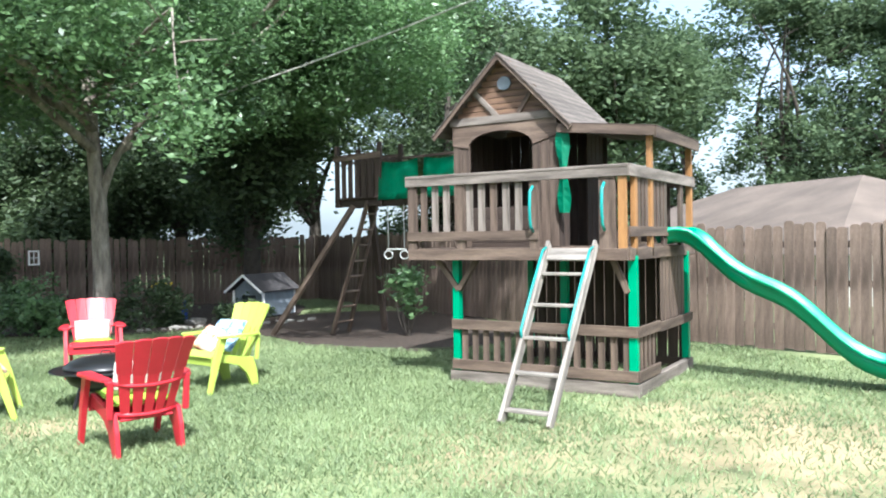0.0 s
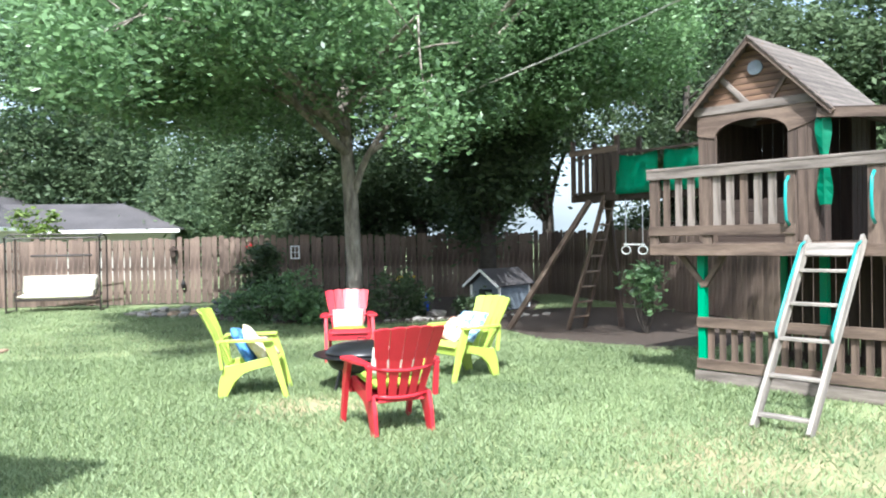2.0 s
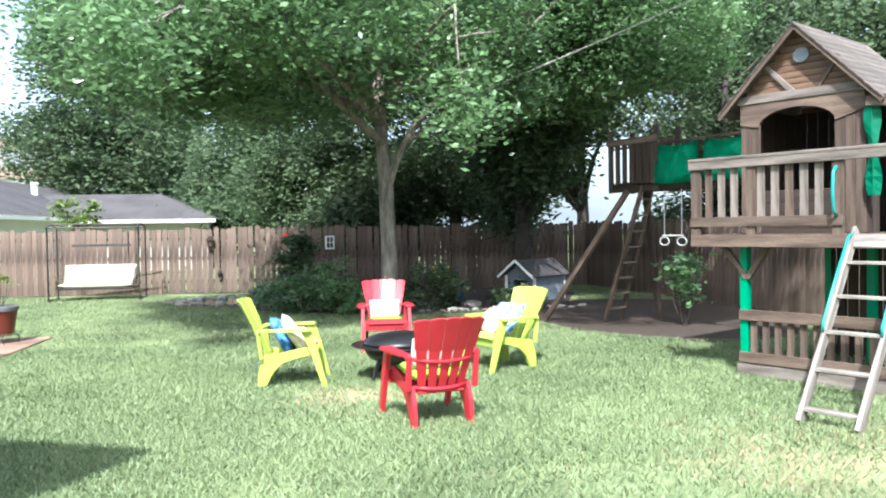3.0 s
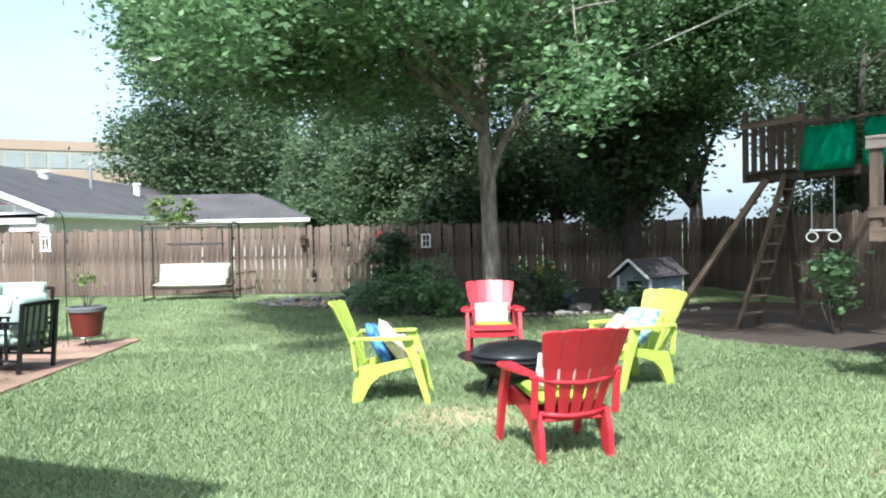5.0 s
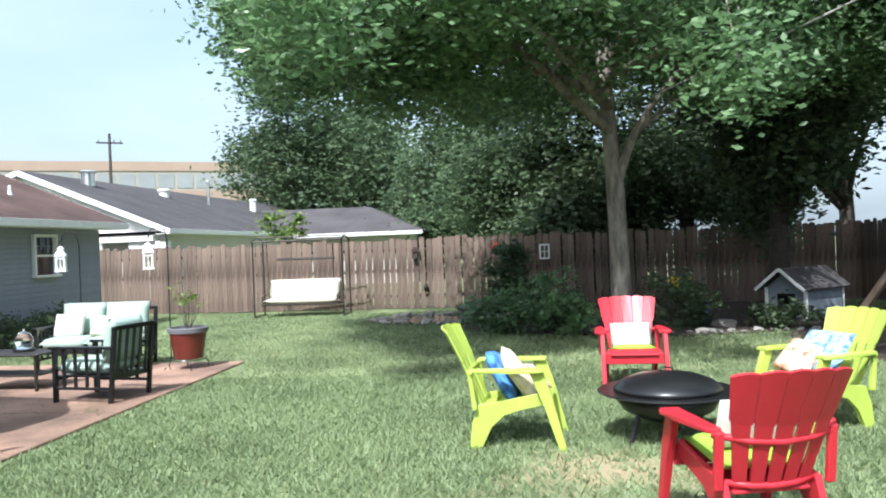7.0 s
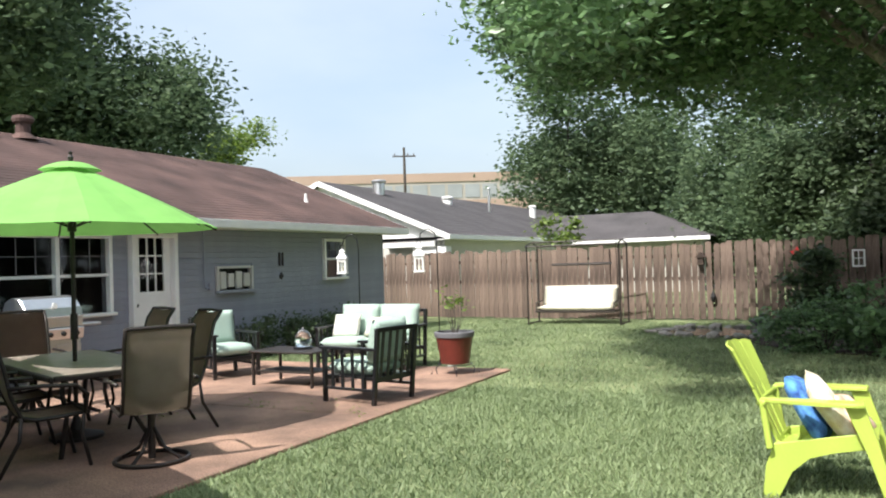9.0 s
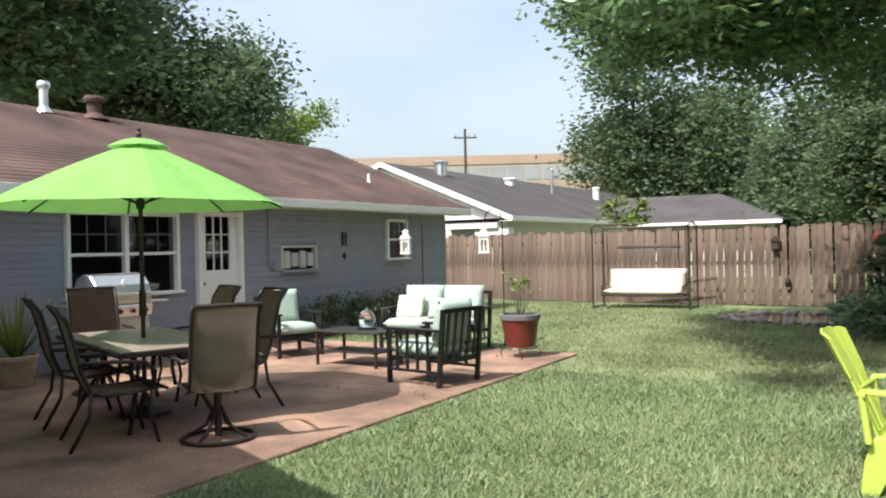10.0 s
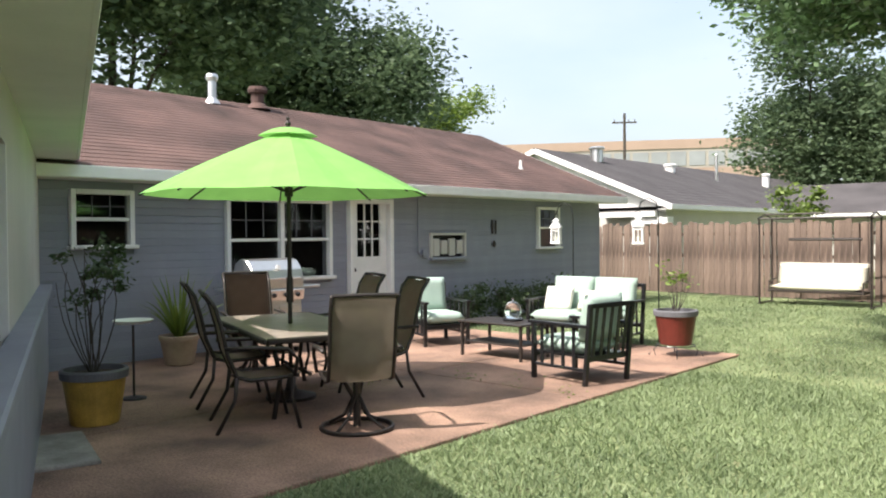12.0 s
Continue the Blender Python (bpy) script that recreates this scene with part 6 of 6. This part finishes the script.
def roof_pipe(x, y, high, radius, material, label, cap=True):
    z = RIDGE_Z + (x - RIDGE_X) * (EAVE_Z - RIDGE_Z) / (EAVE_X - RIDGE_X)
    c = thing("roof_vent", pose(x, y, z - 0.05), label, "roof vent")
    part("pipe", tube(bmesh.new(), [(0, 0, 0), (0, 0, high)], radius, 14), material, c)
    part("flashing", turned(bmesh.new(), [(radius * 2.0, 0.02), (radius * 1.2, 0.12), (radius, 0.14)], 14), material, c)
    if cap:
        part("cap", turned(bmesh.new(), [(radius * 1.35, high - 0.08), (radius * 1.5, high - 0.02), (radius * 1.3, high + 0.04), (0.0, high + 0.06)], 14), material, c)


roof_pipe(-10.9, 12.7, 0.54, 0.078, "steel", "galvanised roof vent pipe with cap")
roof_pipe(-10.95, 13.75, 0.42, 0.13, "shingle", "brown roof turbine vent")
roof_pipe(-8.35, 18.9, 0.24, 0.03, "white", "thin white plumbing vent on the roof", False)
for x, y, h, r_, m_, lab in ((-12.5, 29.0, 0.5, 0.22, "steel", "squat steel vent on the neighbour's roof"), (-12.2, 34.0, 0.3, 0.2, "white", "white dome vent on the neighbour's roof"), (-11.6, 37.0, 1.1, 0.06, "steel", "thin pipe on the neighbour's roof"), (-11.4, 42.0, 0.6, 0.16, "white", "white vent on the neighbour's roof")):
    z = 4.45 + (x + 13.26) * (2.44 - 4.45) / 4.9
    c = thing("roof_vent", pose(x, y, z - 0.05), lab, "roof vent")
    part("pipe", tube(bmesh.new(), [(0, 0, 0), (0, 0, h)], r_, 14), m_, c)
    part("cap", turned(bmesh.new(), [(r_ * 1.2, h - 0.06), (r_ * 1.3, h), (r_, h + 0.05), (0.0, h + 0.06)], 14), m_, c)

upole = thing("utility_pole", pose(-38.0, 76.5, 0), "wooden utility pole with crossarm", "utility pole")
part("pole", tube(bmesh.new(), [(0, 0, 0), (0, 0, 13.6)], [0.2, 0.13], 10), "bark_dark", upole)
part("crossarm", box(bmesh.new(), (2.4, 0.14, 0.14), pose(0, 0, 12.7, 0, 0, 35)), "bark_dark", upole)
for x in (-1.0, 0.4, 1.0):
    part("insulator", tube(bmesh.new(), [(x * 0.82, x * 0.57, 12.77), (x * 0.82, x * 0.57, 13.0)], 0.06, 8), "grey_clay", upole)
wire_pts = [Vector((4.65, 16.6, 3.95)).lerp(Vector((13.6, 11.5, 7.6)), k / 16) - Vector((0, 0, 0.18 * math.sin(math.pi * k / 16))) for k in range(17)]
tagged(part("cable", tube(bmesh.new(), wire_pts, 0.016, 6), "wire"), "pale cable strung from the oak", "cable")
tagged(part("power_line", tube(bmesh.new(), [(-5.0, 58, 5.2), (5, 56, 5.0), (20, 50, 5.6)], 0.02, 5), "bark_dark"), "thin power line beyond the fence", "cable")

# things on the fence and in the bed


def on_fence(x):
    return pose(x, 24.3 - 1.4 * (x + 7.5) / 17.7 - 0.05, 0, 0, 0, -4.5)


sign = thing("wall_plaque", on_fence(2.86) @ pose(0, 0, 1.38), "white framed plaque hung on the fence", "plaque")
part("frame", box(box(box(box(bmesh.new(), (0.26, 0.03, 0.04), pose(0, 0, 0.17)), (0.26, 0.03, 0.04), pose(0, 0, -0.17)), (0.04, 0.03, 0.30), pose(-0.11, 0, 0)), (0.04, 0.03, 0.30), pose(0.11, 0, 0)), "white", sign)
part("bars", box(box(bmesh.new(), (0.02, 0.02, 0.30), pose(0, 0, 0)), (0.18, 0.019, 0.02), pose(0, 0, 0)), "white", sign)
star = thing("wall_star", on_fence(1.64) @ pose(0, 0, 1.52), "red metal ornament hung on the fence", "ornament")
part("star", slab(bmesh.new(), [((0.16 if k % 2 == 0 else 0.08) * math.sin(k * math.pi / 5), (0.16 if k % 2 == 0 else 0.08) * math.cos(k * math.pi / 5)) for k in range(10)], Matrix(((1, 0, 0, 0), (0, 0, 1, 0), (0, 1, 0, 0), (0, 0, 0, 1))), 0.03), "red_paint", star)
bird = thing("bird_house", on_fence(-0.45) @ pose(0, -0.06, 1.32), "small dark birdhouse on the fence", "birdhouse")
part("box", box(bmesh.new(), (0.14, 0.12, 0.18), pose(0, 0, 0.09), 0.004), "wood_dark_and_shaded", bird)
part("roof", slab(bmesh.new(), [(-0.12, 0.17), (0.12, 0.17), (0, 0.29)], Matrix(((1, 0, 0, 0), (0, 0, 1, -0.09), (0, 1, 0, 0), (0, 0, 0, 1))), 0.18), "wood_dark_and_shaded", bird)
hang = thing("hanging_ornament", on_fence(-0.2) @ pose(0, -0.03, 0.42), "dark hanging garden ornament on the fence", "ornament")
part("body", turned(bmesh.new(), [(0.0, 0), (0.06, 0.06), (0.07, 0.14), (0.02, 0.26), (0.0, 0.34)], 12), "black", hang)
can = thing("watering_can", pose(5.43, 19.4, 0.62), "yellow plastic watering can on a stump", "watering can")
part("body", turned(bmesh.new(), [(0.0, 0), (0.12, 0), (0.13, 0.2), (0.0, 0.22)], 16), "yellow", can)
part("spout", tube(bmesh.new(), [(0.1, 0, 0.05), (0.25, 0, 0.2)], [0.03, 0.02], 8), "yellow", can)
part("handle", tube(bmesh.new(), [(-0.11, 0, 0.05), (-0.2, 0, 0.12), (-0.1, 0, 0.22)], 0.012, 6), "yellow", can)
stump = part("tree_stump", tube(bmesh.new(), [(0, 0, 0), (0, 0, 0.25), (0, 0, 0.62)], [0.24, 0.19, 0.18], 14), "bark", None, "", False, pose(5.43, 19.4, 0))
tagged(stump, "low sawn tree stump in the bed", "stump")
gnome = thing("garden_bottle", pose(5.88, 19.0, 0), "blue glazed bottle ornament in the bed", "ornament")
part("body", turned(bmesh.new(), [(0.0, 0), (0.06, 0), (0.07, 0.2), (0.025, 0.32), (0.025, 0.42), (0.0, 0.43)], 12), "blue", gnome)

# ---- siding courses on the house wall ----
for k in range(23):
    z = 0.05 + 0.098 * k
    spans, low = [], HOUSE_Y0
    for h in sorted((h for h in HOLES if h[2] < z + 0.045 and h[3] > z - 0.045), key=lambda q: q[0]):
        spans.append((low, h[0] - 0.005))
        low = h[1] + 0.005
    spans.append((low, HOUSE_Y1))
    for a, b in spans:
        if b - a > 0.03:
            board("course", (WALL_X - 0.012, a, z), (WALL_X - 0.012, b, z), 0.094, 0.016, "siding", wall_main, S, bevel=0.003)

# ---- grass ----
r7 = np.random.default_rng(7)
spots_ = []
for x0, x1, y0, y1, n in ((-1.6, 8.0, 6.0, 13.0, 150000), (-1.6, 10.5, 13.0, 23.0, 60000), (-7.0, -1.6, 14.6, 23.5, 22000), (2.2, 13.0, 0.5, 6.0, 80000), (8.0, 12.5, 6.0, 13.0, 24000), (2.2, 14.0, -3.0, 0.5, 20000), (-0.2, 2.2, 4.9, 6.0, 9000), (0.9, 2.2, -3.0, 4.9, 16000)):
    spots_.append(np.stack([r7.uniform(x0, x1, n), r7.uniform(y0, y1, n)], 1))
p = np.concatenate(spots_)
n = len(p)
worn = np.exp(-((p[:, 0] - 8.0) ** 2 + (p[:, 1] - 4.8) ** 2) / 4.0) * 0.75 + np.exp(-((p[:, 0] - 3.05) ** 2 + (p[:, 1] - 8.7) ** 2) / 0.42) * 0.8
keep_ = r7.random(n) > worn
bedm = ((p[:, 0] - 4.8) / 4.3) ** 2 + ((p[:, 1] - 20.6) / 3.9) ** 2 > 1.0
bedm &= ((p[:, 0] - 9.0) / 2.4) ** 2 + ((p[:, 1] - 15.2) / 3.6) ** 2 > 1.0
p = p[keep_ & bedm]
n = len(p)
a = r7.uniform(0, 2 * math.pi, n)
h = r7.uniform(0.025, 0.065, n)
w = r7.uniform(0.005, 0.010, n)
lean = r7.normal(0, 0.035, (n, 2))
v = np.zeros((n, 3, 3))
v[:, 0, :2], v[:, 1, :2] = p + np.stack([np.cos(a), np.sin(a)], 1) * w[:, None], p - np.stack([np.cos(a), np.sin(a)], 1) * w[:, None]
v[:, 2, :2], v[:, 2, 2] = p + lean, h
tagged(raw("grass", v.reshape(-1, 3).tolist(), np.arange(n * 3).reshape(-1, 3).tolist(), "blade"), "short mown grass blades, partly straw coloured", "grass", kind="stuff")
